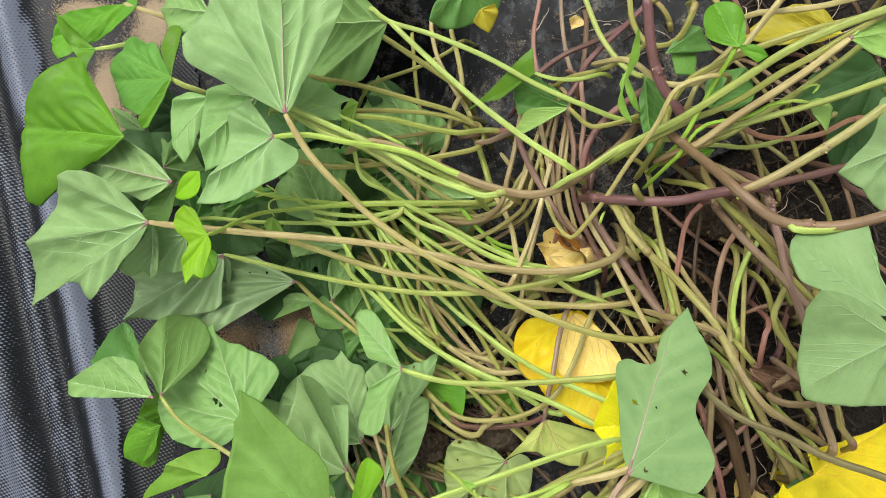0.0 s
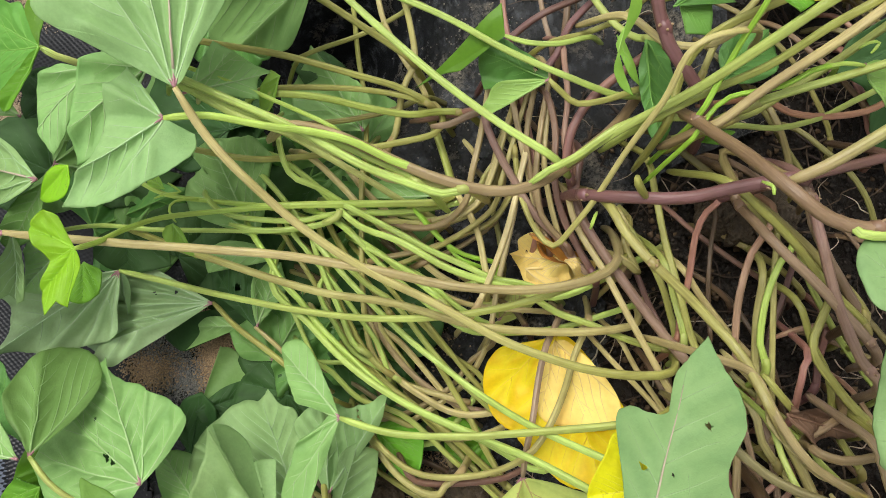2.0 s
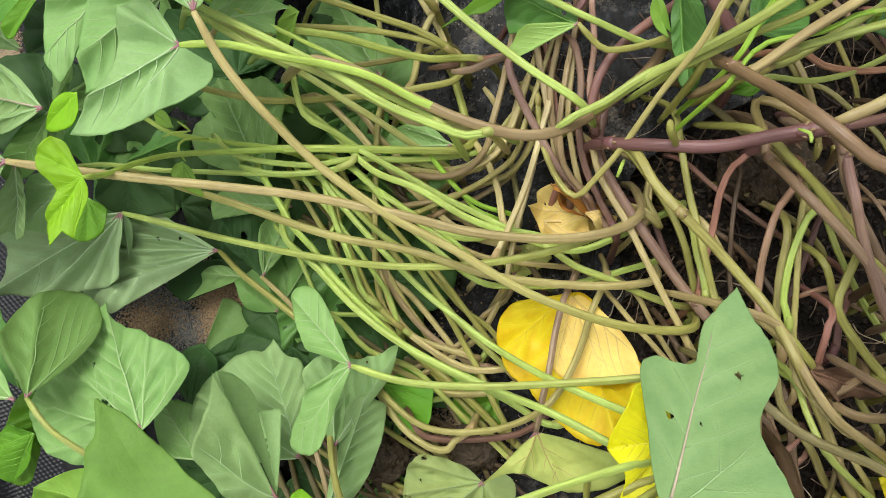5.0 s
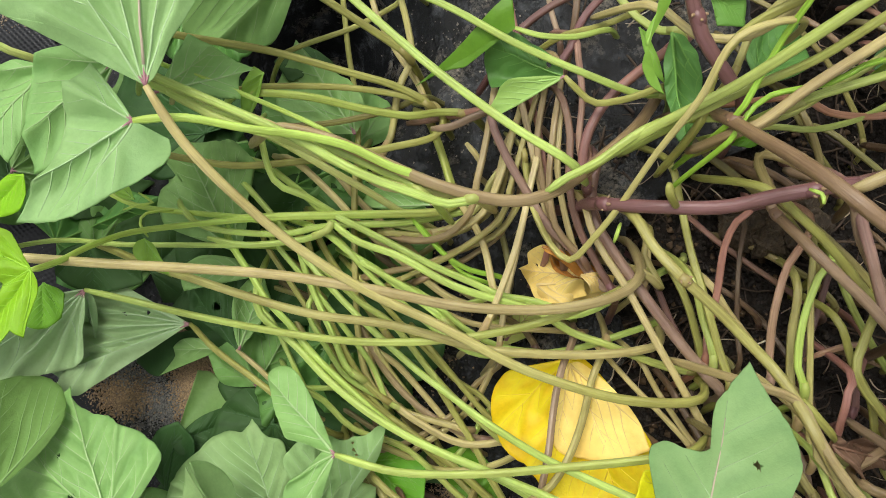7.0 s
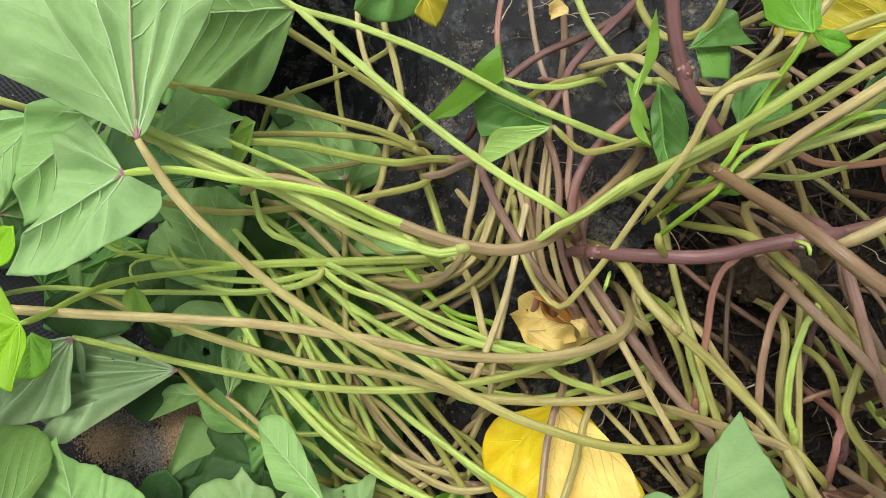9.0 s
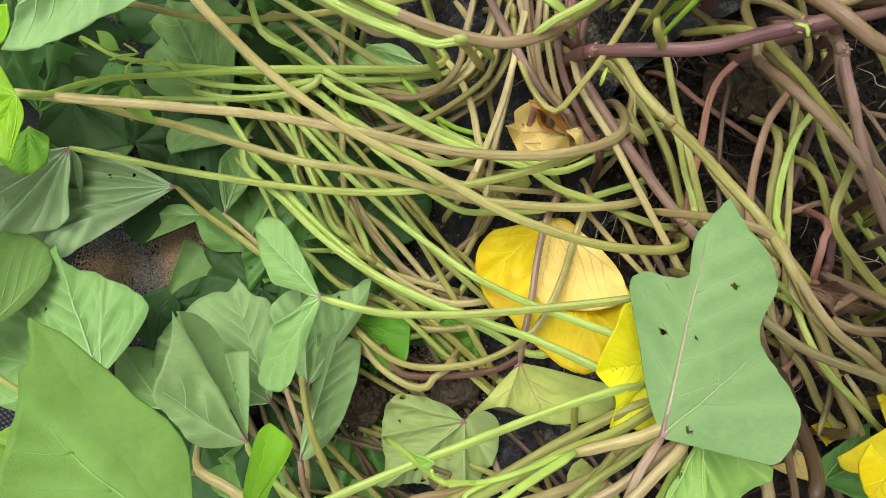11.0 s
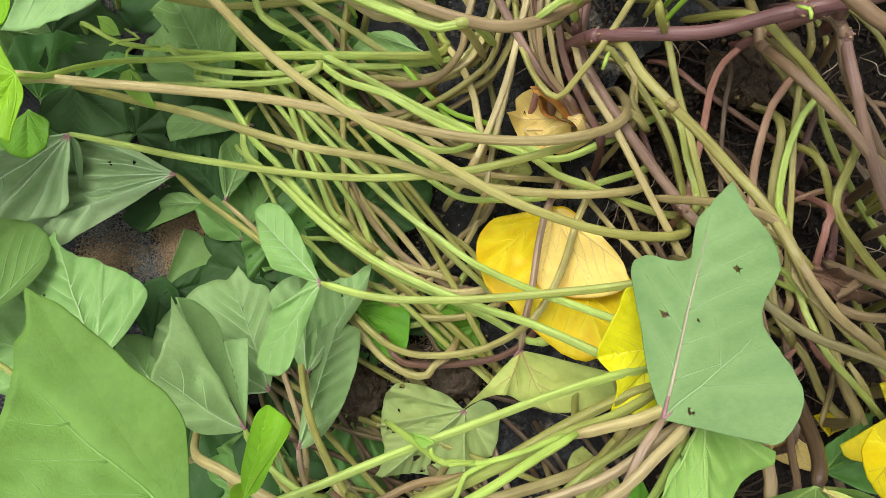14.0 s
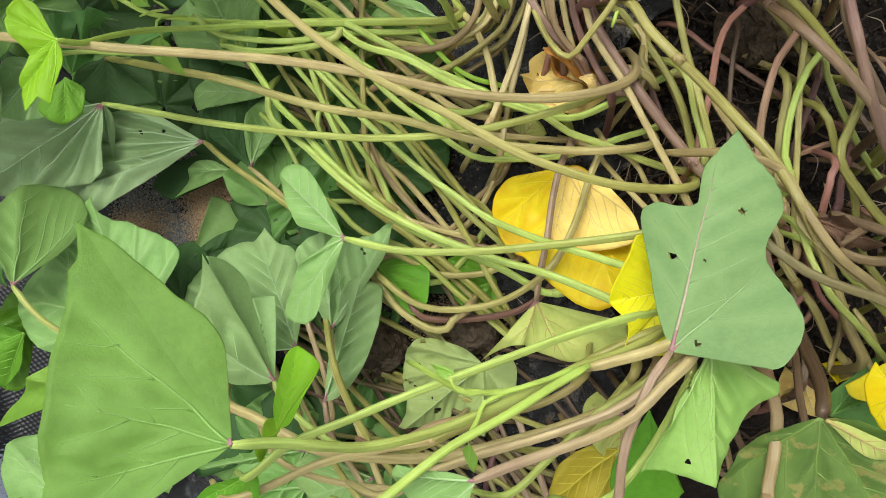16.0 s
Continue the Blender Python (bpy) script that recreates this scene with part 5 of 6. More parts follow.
stalk([(.181, .048, .173), (.178, .038, .175), (.171, .027, .172), (.167, .014, .17), (.165, .001, .167), (.165, -.014, .163), (.165, -.025, .161)], .0019, "salmon", "pink2")
stalk([(.19, .032, .175), (.182, .022, .176), (.175, .004, .175), (.173, -.016, .172), (.176, -.029, .17)], .0018, "green", "green2")
stalk([(.183, .049, .166), (.185, .038, .168), (.183, .02, .168), (.182, -.001, .168), (.181, -.027, .166), (.183, -.048, .16), (.184, -.063, .158)], .0016, "olive", "tan")
stalk([(.127, .076, .155), (.13, .057, .158), (.133, .035, .16), (.137, .014, .164), (.142, -.007, .164), (.147, -.027, .162)], .0019, "olive", "olive")
stalk([(.104, .06, .141), (.112, .053, .143), (.125, .034, .146), (.134, .015, .148), (.139, -.001, .146), (.143, -.018, .14)], .0019, "olive", "olive")
stalk([(.185, .054, .2), (.175, .059, .2), (.16, .068, .2), (.152, .072, .195), (.151, .069, .19), (.16, .055, .186), (.179, .042, .18), (.2, .025, .175), (.222, .003, .17), (.225, -.008, .168)], .0022, "stem", "olive")
stalk([(.132, .088, .155), (.143, .077, .16), (.156, .066, .162), (.172, .052, .164), (.185, .034, .164), (.189, .024, .162)], .002, "brown", "olive")
stalk([(.066, .011, .139), (.082, 0, .142), (.098, -.006, .144), (.114, -.013, .145), (.131, -.019, .145), (.141, -.02, .142)], .0019, "green", "olive")
stalk([(.185, -.015, .155), (.198, -.01, .16), (.212, -.008, .16)], .0015, "salmon", "pink2")
vine([(.179, .055, .205), (.186, .039, .2), (.195, .023, .195), (.206, .007, .19), (.21, -.003, .188)], .0023, "pink2", "brown")
stalk([(.197, .034, .158), (.2, .024, .16), (.205, .008, .162), (.218, -.016, .16), (.229, -.032, .16), (.237, -.044, .158)], .0017, "olive", "green")
stalk([(.205, .032, .148), (.201, .022, .15), (.193, 0, .15), (.189, -.011, .148), (.185, -.033, .145)], .0017, "purple", "brown")
stalk([(.205, .013, .178), (.2, -.001, .18), (.194, -.018, .18), (.205, -.036, .18), (.215, -.048, .18), (.222, -.056, .178)], .0022, "olive", "olive")
stalk([(.214, -.005, .155), (.21, -.027, .152), (.207, -.043, .15)], .002, "pink", "purple")
stalk([(.095, -.005, .128), (.102, -.013, .13), (.114, -.027, .13), (.131, -.046, .132), (.141, -.06, .135)], .0015, "tan", "tan")
stalk([(.115, -.013, .135), (.124, -.029, .135), (.138, -.051, .135), (.144, -.06, .133)], .0015, "tan", "tan")
stalk([(.122, .028, .133), (.126, .018, .135), (.132, .002, .135), (.144, -.023, .135)], .0017, "purple", "brown")
stalk([(.143, .023, .15), (.153, .007, .152), (.167, -.012, .152), (.185, -.033, .15)], .0019, "tan", "tan2")
stalk([(.136, -.048, .21), (.142, -.056, .22), (.154, -.066, .224), (.167, -.072, .227), (.178, -.076, .229), (.187, -.081, .231), (.197, -.086, .233), (.208, -.09, .235), (.221, -.094, .238), (.244, -.103, .24)], .0021, "umber", "umber")
stalk([(.136, -.018, .202), (.154, -.025, .205), (.158, -.035, .21), (.162, -.046, .214), (.172, -.061, .216), (.19, -.073, .21), (.219, -.088, .18), (.251, -.109, .145)], .0021, "tan2", "tan2")
stalk([(.164, -.046, .195), (.167, -.061, .203), (.172, -.076, .208), (.182, -.086, .206), (.206, -.102, .185), (.239, -.122, .15)], .0016, "green", "olive")
stalk([(.184, -.05, .155), (.192, -.063, .155), (.199, -.08, .152), (.213, -.098, .148)], .0015, "pink3", "pink")
stalk([(.051, .119, .14), (.046, .091, .14), (.041, .071, .14), (.038, .057, .135), (.027, .046, .13), (.011, .044, .123), (-.006, .05, .115), (-.016, .054, .113)], .0018, "tan2", "stem")
stalk([(.053, .108, .143), (.048, .098, .145), (.054, .081, .146), (.061, .068, .146), (.072, .049, .146), (.083, .038, .146), (.098, .02, .143), (.117, .019, .14)], .0022, "purple", "pink2")
stalk([(.066, .115, .135), (.071, .098, .136), (.074, .076, .136), (.076, .053, .136), (.074, .034, .13)], .0015, "pink", "pink")
stalk([(.069, .082, .143), (.066, .071, .145), (.061, .051, .145), (.055, .032, .145), (.046, .01, .142), (.041, 0, .14)], .0017, "cream", "tan")
stalk([(.077, .127, .148), (.08, .116, .15), (.075, .091, .153), (.072, .067, .153), (.075, .048, .15), (.083, .038, .148), (.09, .029, .146)], .0016, "tan2", "stem")
stalk([(.087, .136, .148), (.088, .125, .15), (.089, .106, .15), (.087, .084, .15), (.093, .063, .145)], .0017, "pink", "pink2")
stalk([(.073, .118, .138), (.07, .108, .14), (.063, .086, .14), (.056, .066, .14), (.052, .053, .135), (.033, .039, .128), (.014, .03, .12), (0, .024, .118)], .0015, "tan2", "olive")
stalk([(.058, .066, .133), (.053, .054, .13), (.039, .043, .125), (.02, .034, .12), (0, .03, .115), (-.011, .028, .113)], .0017, "tan2", "tan2")
stalk([(.062, .062, .125), (.054, .047, .12), (.037, .035, .118), (.023, .029, .115), (.013, .025, .113)], .0016, "stem", "tan2")
stalk([(.15, .114, .231), (.124, .106, .235), (.115, .088, .22), (.105, .072, .2), (.095, .052, .18), (.085, .038, .168), (.079, .032, .158), (.072, .04, .152), (.066, .057, .146), (.064, .075, .14), (.063, .086, .138)], .0015, "tan", "olive")
stalk([(.036, .06, .125), (.045, .042, .128), (.048, .025, .13), (.05, .014, .128)], .0019, "tan", "tan")
stalk([(.115, .05, .145), (.119, .039, .145), (.118, .026, .145), (.115, .018, .143)], .0015, "tan", "tan")
stalk([(.111, .026, .158), (.122, .019, .15), (.117, .034, .145), (.121, .046, .14)], .002, "tan2", "olive")
stalk([(.086, .071, .18), (.103, .081, .195), (.129, .093, .215), (.153, .108, .235), (.176, .122, .25), (.2, .132, .26), (.225, .139, .265)], .0022, "moss", "moss")
stalk([(.117, .085, .2), (.137, .094, .21), (.157, .101, .225), (.175, .112, .24), (.191, .12, .25), (.217, .136, .26)], .0019, "moss", "olive")
stalk([(.233, .109, .25), (.21, .102, .24), (.191, .097, .23), (.171, .092, .22), (.153, .087, .21)], .0019, "moss", "moss")
stalk([(.171, .097, .185), (.185, .091, .185), (.201, .089, .185), (.221, .091, .185), (.241, .1, .18), (.252, .102, .178)], .0017, "salmon", "salmon")
stalk([(.156, .086, .18), (.179, .084, .183), (.198, .088, .185), (.215, .096, .185), (.232, .104, .182)], .0015, "moss", "moss")
vine([(.145, .048, .26), (.157, .053, .265), (.171, .061, .27), (.191, .074, .275), (.215, .093, .28)], .0023, "tan2", "moss", "foot")
vine([(.109, .157, .228), (.111, .15, .224), (.113, .139, .22), (.116, .127, .216), (.121, .115, .212), (.129, .105, .208), (.136, .097, .204), (.141, .089, .2)], .003, "purple", "purple", "foot")
stalk([(.123, .084, .201), (.126, .095, .203), (.129, .106, .21), (.137, .116, .22), (.155, .124, .23), (.181, .132, .24), (.208, .138, .245), (.234, .143, .25)], .002, "olive", "olive")
stalk([(.106, .132, .197), (.121, .12, .2), (.126, .116, .205), (.14, .115, .21), (.158, .126, .215), (.172, .143, .22), (.185, .16, .225)], .0019, "tan", "tan")
stalk([(.085, .188, .16), (.096, .158, .165), (.109, .137, .17), (.118, .129, .175), (.125, .126, .18)], .0018, "olive", "green")
stalk([(.078, .134, .15), (.098, .138, .155), (.115, .144, .16), (.128, .154, .165)], .0016, "olive", "olive")
stalk([(.064, .196, .14), (.059, .166, .14), (.061, .144, .14), (.066, .122, .14)], .0016, "pink", "pink")
stalk([(.121, .17, .15), (.099, .159, .15), (.078, .15, .15), (.064, .141, .145), (.057, .133, .14)], .0019, "brown", "purple")
stalk([(.134, .186, .149), (.121, .173, .152), (.109, .161, .155), (.091, .143, .155), (.085, .13, .15), (.076, .118, .148)], .0019, "purple", "purple")
stalk([(.152, .13, .243), (.148, .12, .245), (.144, .109, .23), (.138, .095, .22), (.132, .083, .21)], .0013, "green3", "green3")
stalk([(.184, .1, .228), (.173, .098, .23), (.163, .093, .225), (.145, .091, .215), (.137, .084, .21), (.131, .075, .208)], .0012, "green3", "green3")
stalk([(.17, .153, .21), (.186, .154, .215), (.206, .155, .22), (.24, .162, .22)], .0018, "tan", "tan")
stalk([(.108, .177, .19), (.111, .156, .19), (.121, .143, .19), (.134, .143, .2), (.141, .159, .21)], .0018, "olive", "olive")
stalk([(.138, .169, .21), (.151, .164, .21), (.167, .143, .2), (.149, .122, .195), (.14, .103, .19)], .0017, "tan", "olive")
stalk([(.231, .139, .24), (.215, .124, .23), (.192, .107, .215), (.173, .095, .205), (.162, .088, .2), (.148, .083, .198)], .0019, "moss", "olive")
vine([(.13, .091, .19), (.136, .07, .23), (.144, .049, .26), (.159, .035, .265), (.174, .031, .268), (.191, .031, .272), (.213, .037, .28)], .0027, "stem", "stem")
stalk([(.166, .033, .266), (.167, .029, .269), (.179, .028, .27), (.203, .032, .275)], .0019, "green", "green", "none")
vine([(.171, .056, .21), (.19, .06, .215), (.215, .066, .215), (.226, .069, .213)], .0023, "purple", "brown")
vine([(.181, .059, .2), (.186, .036, .205), (.192, .007, .205), (.205, -.021, .2), (.214, -.033, .198)], .0024, "purple", "pink2")
stalk([(.223, .068, .2), (.229, .059, .2), (.239, .054, .2), (.251, .049, .2)], .002, "brown", "purple")
stalk([(-.11, .048, .132), (-.114, .054, .13), (-.112, .059, .128), (-.101, .061, .123)], .0007, "green2", "green2", "none")
stalk([(-.125, .062, .12), (-.118, .064, .122), (-.111, .065, .122), (-.118, .07, .12)], .0007, "green2", "green2", "none")
stalk([(.029, -.102, .253), (.021, -.103, .254), (.016, -.1, .254), (.015, -.097, .255)], .0008, "green2", "green2", "none")
stalk([(.034, -.103, .252), (.026, -.106, .254), (.024, -.111, .254), (.02, -.119, .252)], .0009, "green2", "green2", "none")
stalk([(.189, .105, .235), (.193, .107, .236), (.197, .107, .236), (.194, .103, .235)], .0007, "green2", "green2", "none")
stalk([(.173, .098, .23), (.184, .1, .232), (.193, .099, .232)], .001, "green2", "green2")
stalk([(-.103, .123, .158), (-.093, .119, .16), (-.065, .109, .155), (-.033, .095, .155), (-.023, .088, .155)], .0012, "green2", "green2")
stalk([(-.1, .109, .173), (-.09, .105, .175), (-.063, .093, .173), (-.029, .083, .17), (.005, .067, .173), (.016, .06, .175)], .0018, "green", "green")
stalk([(-.088, .107, .163), (-.078, .103, .165), (-.05, .093, .165), (-.022, .078, .163), (-.001, .065, .163), (.014, .064, .161)], .0017, "tan", "tan")
stalk([(.154, .054, .222), (.157, .052, .225), (.157, .048, .226)], .0009, "green2", "green2", "none")
stalk([(.095, .046, .183), (.092, .042, .188), (.091, .038, .186)], .0009, "green2", "green2", "none")
stalk([(.013, .02, .12), (.023, .014, .123), (.037, .013, .123), (.05, .018, .12)], .0018, "green", "green")
stalk([(.061, .117, .138), (.063, .106, .14), (.067, .082, .142), (.072, .059, .14), (.076, .039, .135)], .0018, "pink2", "tan")
stalk([(.075, .121, .143), (.073, .11, .145), (.069, .087, .145), (.072, .064, .143), (.078, .041, .14), (.081, .03, .138)], .0017, "tan2", "stem")
stalk([(.08, .109, .148), (.079, .098, .15), (.077, .073, .15), (.081, .051, .146), (.086, .033, .14)], .0016, "tan2", "tan")
stalk([(.078, .109, .151), (.082, .09, .154), (.081, .067, .153), (.085, .048, .15), (.095, .028, .148), (.102, .015, .146)], .0019, "stem", "purple")
stalk([(.065, .109, .131), (.06, .095, .133), (.053, .073, .133), (.044, .056, .13), (.029, .047, .125)], .0018, "tan", "tan")
stalk([(.069, .079, .13), (.061, .058, .128), (.051, .046, .124), (.035, .04, .12)], .0017, "olive", "tan")
stalk([(.091, .083, .15), (.091, .063, .15), (.097, .043, .146)], .0018, "pink", "stem")
stalk([(.063, .1, .126), (.057, .09, .128), (.051, .069, .128), (.043, .054, .124), (.024, .049, .12), (.013, .046, .118)], .0017, "tan2", "tan")
stalk([(.16, -.035, .204), (.161, -.046, .206), (.168, -.056, .21), (.178, -.067, .212), (.19, -.072, .204), (.214, -.084, .18), (.239, -.1, .15)], .0016, "tan", "tan2")
stalk([(.191, -.018, .18), (.187, -.026, .185), (.186, -.035, .183), (.187, -.055, .165)], .0018, "pink3", "pink")
stalk([(.206, -.047, .181), (.186, -.058, .185), (.182, -.059, .2), (.187, -.062, .205), (.198, -.063, .205), (.228, -.062, .19), (.269, -.062, .16)], .0022, "stem", "tan2")
stalk([(.202, -.054, .21), (.203, -.061, .215), (.207, -.071, .213), (.214, -.089, .205)], .0023, "pink2", "tan2")
stalk([(.215, -.06, .205), (.219, -.075, .205), (.228, -.087, .2)], .002, "olive", "stem")
stalk([(.152, -.07, .175), (.157, -.091, .175), (.166, -.126, .17)], .0018, "pink", "pink3")
stalk([(.153, -.055, .183), (.155, -.066, .185), (.153, -.094, .185), (.153, -.126, .18)], .002, "tan2", "stem")
stalk([(.184, -.08, .165), (.172, -.09, .165), (.161, -.099, .165)], .0017, "pink", "pink2")
stalk([(.186, -.059, .183), (.192, -.068, .185), (.203, -.079, .185), (.216, -.093, .183)], .0016, "green", "olive")
stalk([(.2, -.089, .17), (.206, -.1, .17), (.213, -.113, .17)], .0019, "olive", "tan")
stalk([(.202, -.085, .175), (.21, -.097, .175), (.217, -.109, .17)], .0016, "tan", "olive")
stalk([(.182, -.057, .151), (.185, -.08, .155), (.187, -.096, .155), (.191, -.112, .153), (.187, -.127, .151)], .0019, "pink2", "brown")
stalk([(.163, -.067, .168), (.169, -.076, .17), (.176, -.098, .17), (.181, -.124, .165), (.185, -.147, .161)], .0019, "brown", "stem")
stalk([(.171, -.029, .178), (.177, -.038, .18), (.185, -.048, .18)], .0019, "olive", "olive")
stalk([(.167, -.042, .16), (.168, -.055, .162), (.173, -.073, .16), (.176, -.084, .158)], .0016, "pink2", "stem")
stalk([(.158, -.077, .162), (.163, -.098, .162), (.168, -.118, .16)], .0016, "pink3", "pink")
stalk([(.18, -.086, .152), (.183, -.1, .152), (.185, -.114, .15)], .0016, "pink2", "pink2")
stalk([(.201, -.116, .155), (.205, -.099, .158), (.208, -.089, .155)], .0016, "tan", "brown")
stalk([(.021, .096, .135), (.03, .096, .14), (.038, .099, .142), (.048, .102, .145)], .002, "pink2", "brown")
stalk([(.038, .091, .125), (.042, .086, .125), (.046, .08, .123)], .0016, "tan", "tan")

stalk([(-.06, .1, .126), (-.053, .074, .13), (-.038, .066, .127), (-.025, .058, .123), (-.012, .051, .12)], .0017, "green", "green")
stalk([(-.039, .053, .12), (-.029, .048, .122), (-.017, .038, .122), (-.006, .031, .122), (.005, .022, .122), (.016, .014, .122), (.029, .003, .122)], .0018, "green2", "green")
stalk([(-.028, .058, .125), (-.011, .049, .128), (.004, .041, .129), (.02, .032, .131), (.039, .023, .132), (.052, .017, .134), (.068, .014, .135), (.082, .008, .133)], .0018, "green", "green")
stalk([(-.049, .052, .106), (-.04, .046, .108), (-.038, .035, .107), (-.036, .022, .107), (-.03, .007, .106), (-.025, -.004, .106), (-.018, -.018, .105), (-.01, -.028, .105), (-.001, -.035, .103)], .0017, "olive", "olive")
stalk([(-.077, .047, .116), (-.065, .028, .12), (-.058, .017, .123), (-.048, .007, .126), (-.037, -.007, .129), (-.021, -.023, .132), (-.008, -.035, .135), (.005, -.045, .138), (.02, -.052, .141), (.038, -.06, .144), (.05, -.066, .147), (.067, -.076, .15), (.078, -.076, .148)], .0018, "green2", "green")
stalk([(-.017, .006, .098), (-.012, -.004, .1), (-.005, -.017, .1), (.006, -.031, .1), (.017, -.041, .1), (.031, -.05, .1), (.049, -.056, .1)], .0018, "tan2", "pink2")
stalk([(-.026, .08, .106), (-.015, .066, .106), (.005, .047, .105), (.018, .034, .105), (.032, .023, .104), (.048, .012, .104)], .0018, "tan2", "tan")
stalk([(-.019, .032, .105), (-.007, .018, .108), (.005, .004, .107), (.018, -.01, .106), (.031, -.024, .106), (.044, -.033, .105), (.052, -.043, .104)], .0015, "olive", "olive")
stalk([(.01, .019, .12), (.023, .011, .12), (.039, .004, .12), (.06, .001, .12), (.082, -.001, .12), (.093, -.002, .118)], .0016, "tan", "tan2")
stalk([(-.004, .049, .118), (.007, .048, .12), (.026, .047, .121), (.041, .052, .122), (.051, .061, .124), (.056, .074, .125), (.057, .085, .123)], .0017, "olive", "tan")
stalk([(-.01, .054, .116), (.005, .052, .118), (.024, .049, .12), (.037, .055, .121), (.045, .062, .122), (.049, .071, .124), (.056, .08, .122)], .0016, "green", "tan")
stalk([(.066, .074, .13), (.065, .056, .128), (.061, .037, .125), (.057, .021, .122), (.054, .004, .12), (.051, -.011, .118)], .0016, "cream", "tan")
stalk([(.05, .072, .11), (.053, .061, .112), (.058, .041, .11), (.06, .023, .108)], .0017, "brown", "olive")
stalk([(.027, .024, .116), (.041, .018, .118), (.055, .007, .114), (.067, -.001, .11), (.074, -.014, .108)], .0018, "tan2", "brown")
stalk([(-.057, .047, .107), (-.045, .032, .11), (-.034, .018, .108), (-.02, -.001, .107), (-.009, -.018, .105), (-.003, -.036, .102)], .0015, "green", "green")
stalk([(-.039, .056, .103), (-.034, .046, .105), (-.026, .032, .104), (-.012, .013, .103), (-0, -.004, .102)], .0018, "olive", "olive")
stalk([(-.015, .036, .121), (.005, .024, .125), (.021, .014, .123), (.035, .002, .122), (.051, -.007, .12), (.071, -.011, .118)], .0015, "green", "green")
stalk([(-.011, -.059, .098), (.006, -.056, .098), (.029, -.043, .099), (.043, -.027, .099), (.054, -.019, .1), (.059, -.009, .098)], .0017, "tan2", "tan2")
stalk([(-.046, -.023, .113), (-.033, -.031, .115), (-.019, -.045, .114), (.003, -.054, .113), (.016, -.065, .112), (.03, -.079, .112), (.047, -.093, .111), (.059, -.104, .11)], .0016, "green", "olive")
stalk([(.18, .022, .16), (.177, -.005, .16), (.176, -.03, .16), (.178, -.043, .16)], .0021, "olive", "tan")
stalk([(.191, .005, .17), (.199, -.016, .169), (.207, -.032, .168), (.209, -.049, .167), (.213, -.063, .166), (.223, -.08, .165)], .0019, "olive", "olive")
stalk([(.173, -.047, .16), (.179, -.064, .157), (.187, -.078, .155)], .0021, "cream", "olive")
stalk([(.153, -.089, .155), (.166, -.07, .152), (.173, -.055, .15)], .0021, "tan2", "pink2")
stalk([(.19, -.08, .155), (.204, -.103, .152), (.215, -.117, .15)], .0021, "olive", "tan")
stalk([(.197, -.086, .15), (.184, -.1, .15), (.172, -.114, .15)], .0016, "pink", "stem")
stalk([(.131, .026, .16), (.137, .005, .16), (.141, -.016, .16)], .0018, "olive", "green")


# ---- the deep tangle: stalks under the ones on top, pigments darkened to suggest shade ----
def deep_stalks():
    rng = random.Random(11)
    made = 0
    while made < 118:
        x, y = rng.uniform(-0.10, 0.24), rng.uniform(-0.17, 0.23)
        if (x < 0.0 and y > 0.10) or (x > 0.12 and rng.random() < 0.68):
            continue
        # dark pigments stand in for the shade deep between the stalks
        if x < 0.03:
            a, c = radians(rng.uniform(-65, -5)), rng.choice(("umber", "olive", "brown", "umber"))
        elif x < 0.11:
            a, c = radians(rng.uniform(-100, -45)), rng.choice(("stem", "umber", "brown", "stem", "purple", "pink2"))
        else:
            a, c = radians(rng.uniform(-85, -35)), rng.choice(("umber", "stem", "pink", "brown", "purple", "stem"))
        length, bend = rng.uniform(0.05, 0.13), rng.uniform(-0.7, 0.7)
        pts = []
        px, py = x, y
        for k in range(5):
            hgt = 0.008 + 0.014 * math.sin(math.pi * k / 4) + rng.uniform(0, 0.006)
            pts.append((px, py, ground_z(px, py) + hgt))
            aa = a + bend * (k / 4 - 0.5)
            px, py = px + math.cos(aa) * length / 4, py + math.sin(aa) * length / 4
        bare = ((0.038, 0.183, 0.03), (0.052, 0.162, 0.026), (0.036, 0.138, 0.02), (0.115, 0.136, 0.016), (0.035, 0.084, 0.022), (0.119, 0.10, 0.024), (0.143, 0.078, 0.014), (0.175, 0.095, 0.014), (0.20, -0.097, 0.03))
        if any(0.035 < q[0] < 0.125 and -0.10 < q[1] < 0.055 for q in pts) or any(math.hypot(q[0] - u, q[1] - v) < w for q in pts for u, v, w in bare):
            continue
        stalk(pts, rng.uniform(0.0013, 0.0021), c, rng.choice((c, "brown", "olive")))
        made += 1


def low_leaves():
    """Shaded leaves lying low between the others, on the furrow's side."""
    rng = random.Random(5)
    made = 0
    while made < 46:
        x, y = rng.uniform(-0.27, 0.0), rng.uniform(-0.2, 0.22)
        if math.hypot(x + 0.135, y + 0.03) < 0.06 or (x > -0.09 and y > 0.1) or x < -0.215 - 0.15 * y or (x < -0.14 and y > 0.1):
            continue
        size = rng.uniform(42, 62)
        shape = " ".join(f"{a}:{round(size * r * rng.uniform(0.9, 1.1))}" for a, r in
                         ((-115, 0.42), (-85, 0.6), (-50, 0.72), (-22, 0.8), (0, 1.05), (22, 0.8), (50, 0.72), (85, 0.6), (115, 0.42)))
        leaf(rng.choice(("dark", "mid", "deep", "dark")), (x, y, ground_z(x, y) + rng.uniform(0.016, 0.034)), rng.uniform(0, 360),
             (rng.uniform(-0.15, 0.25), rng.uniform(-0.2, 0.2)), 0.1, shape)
        made += 1


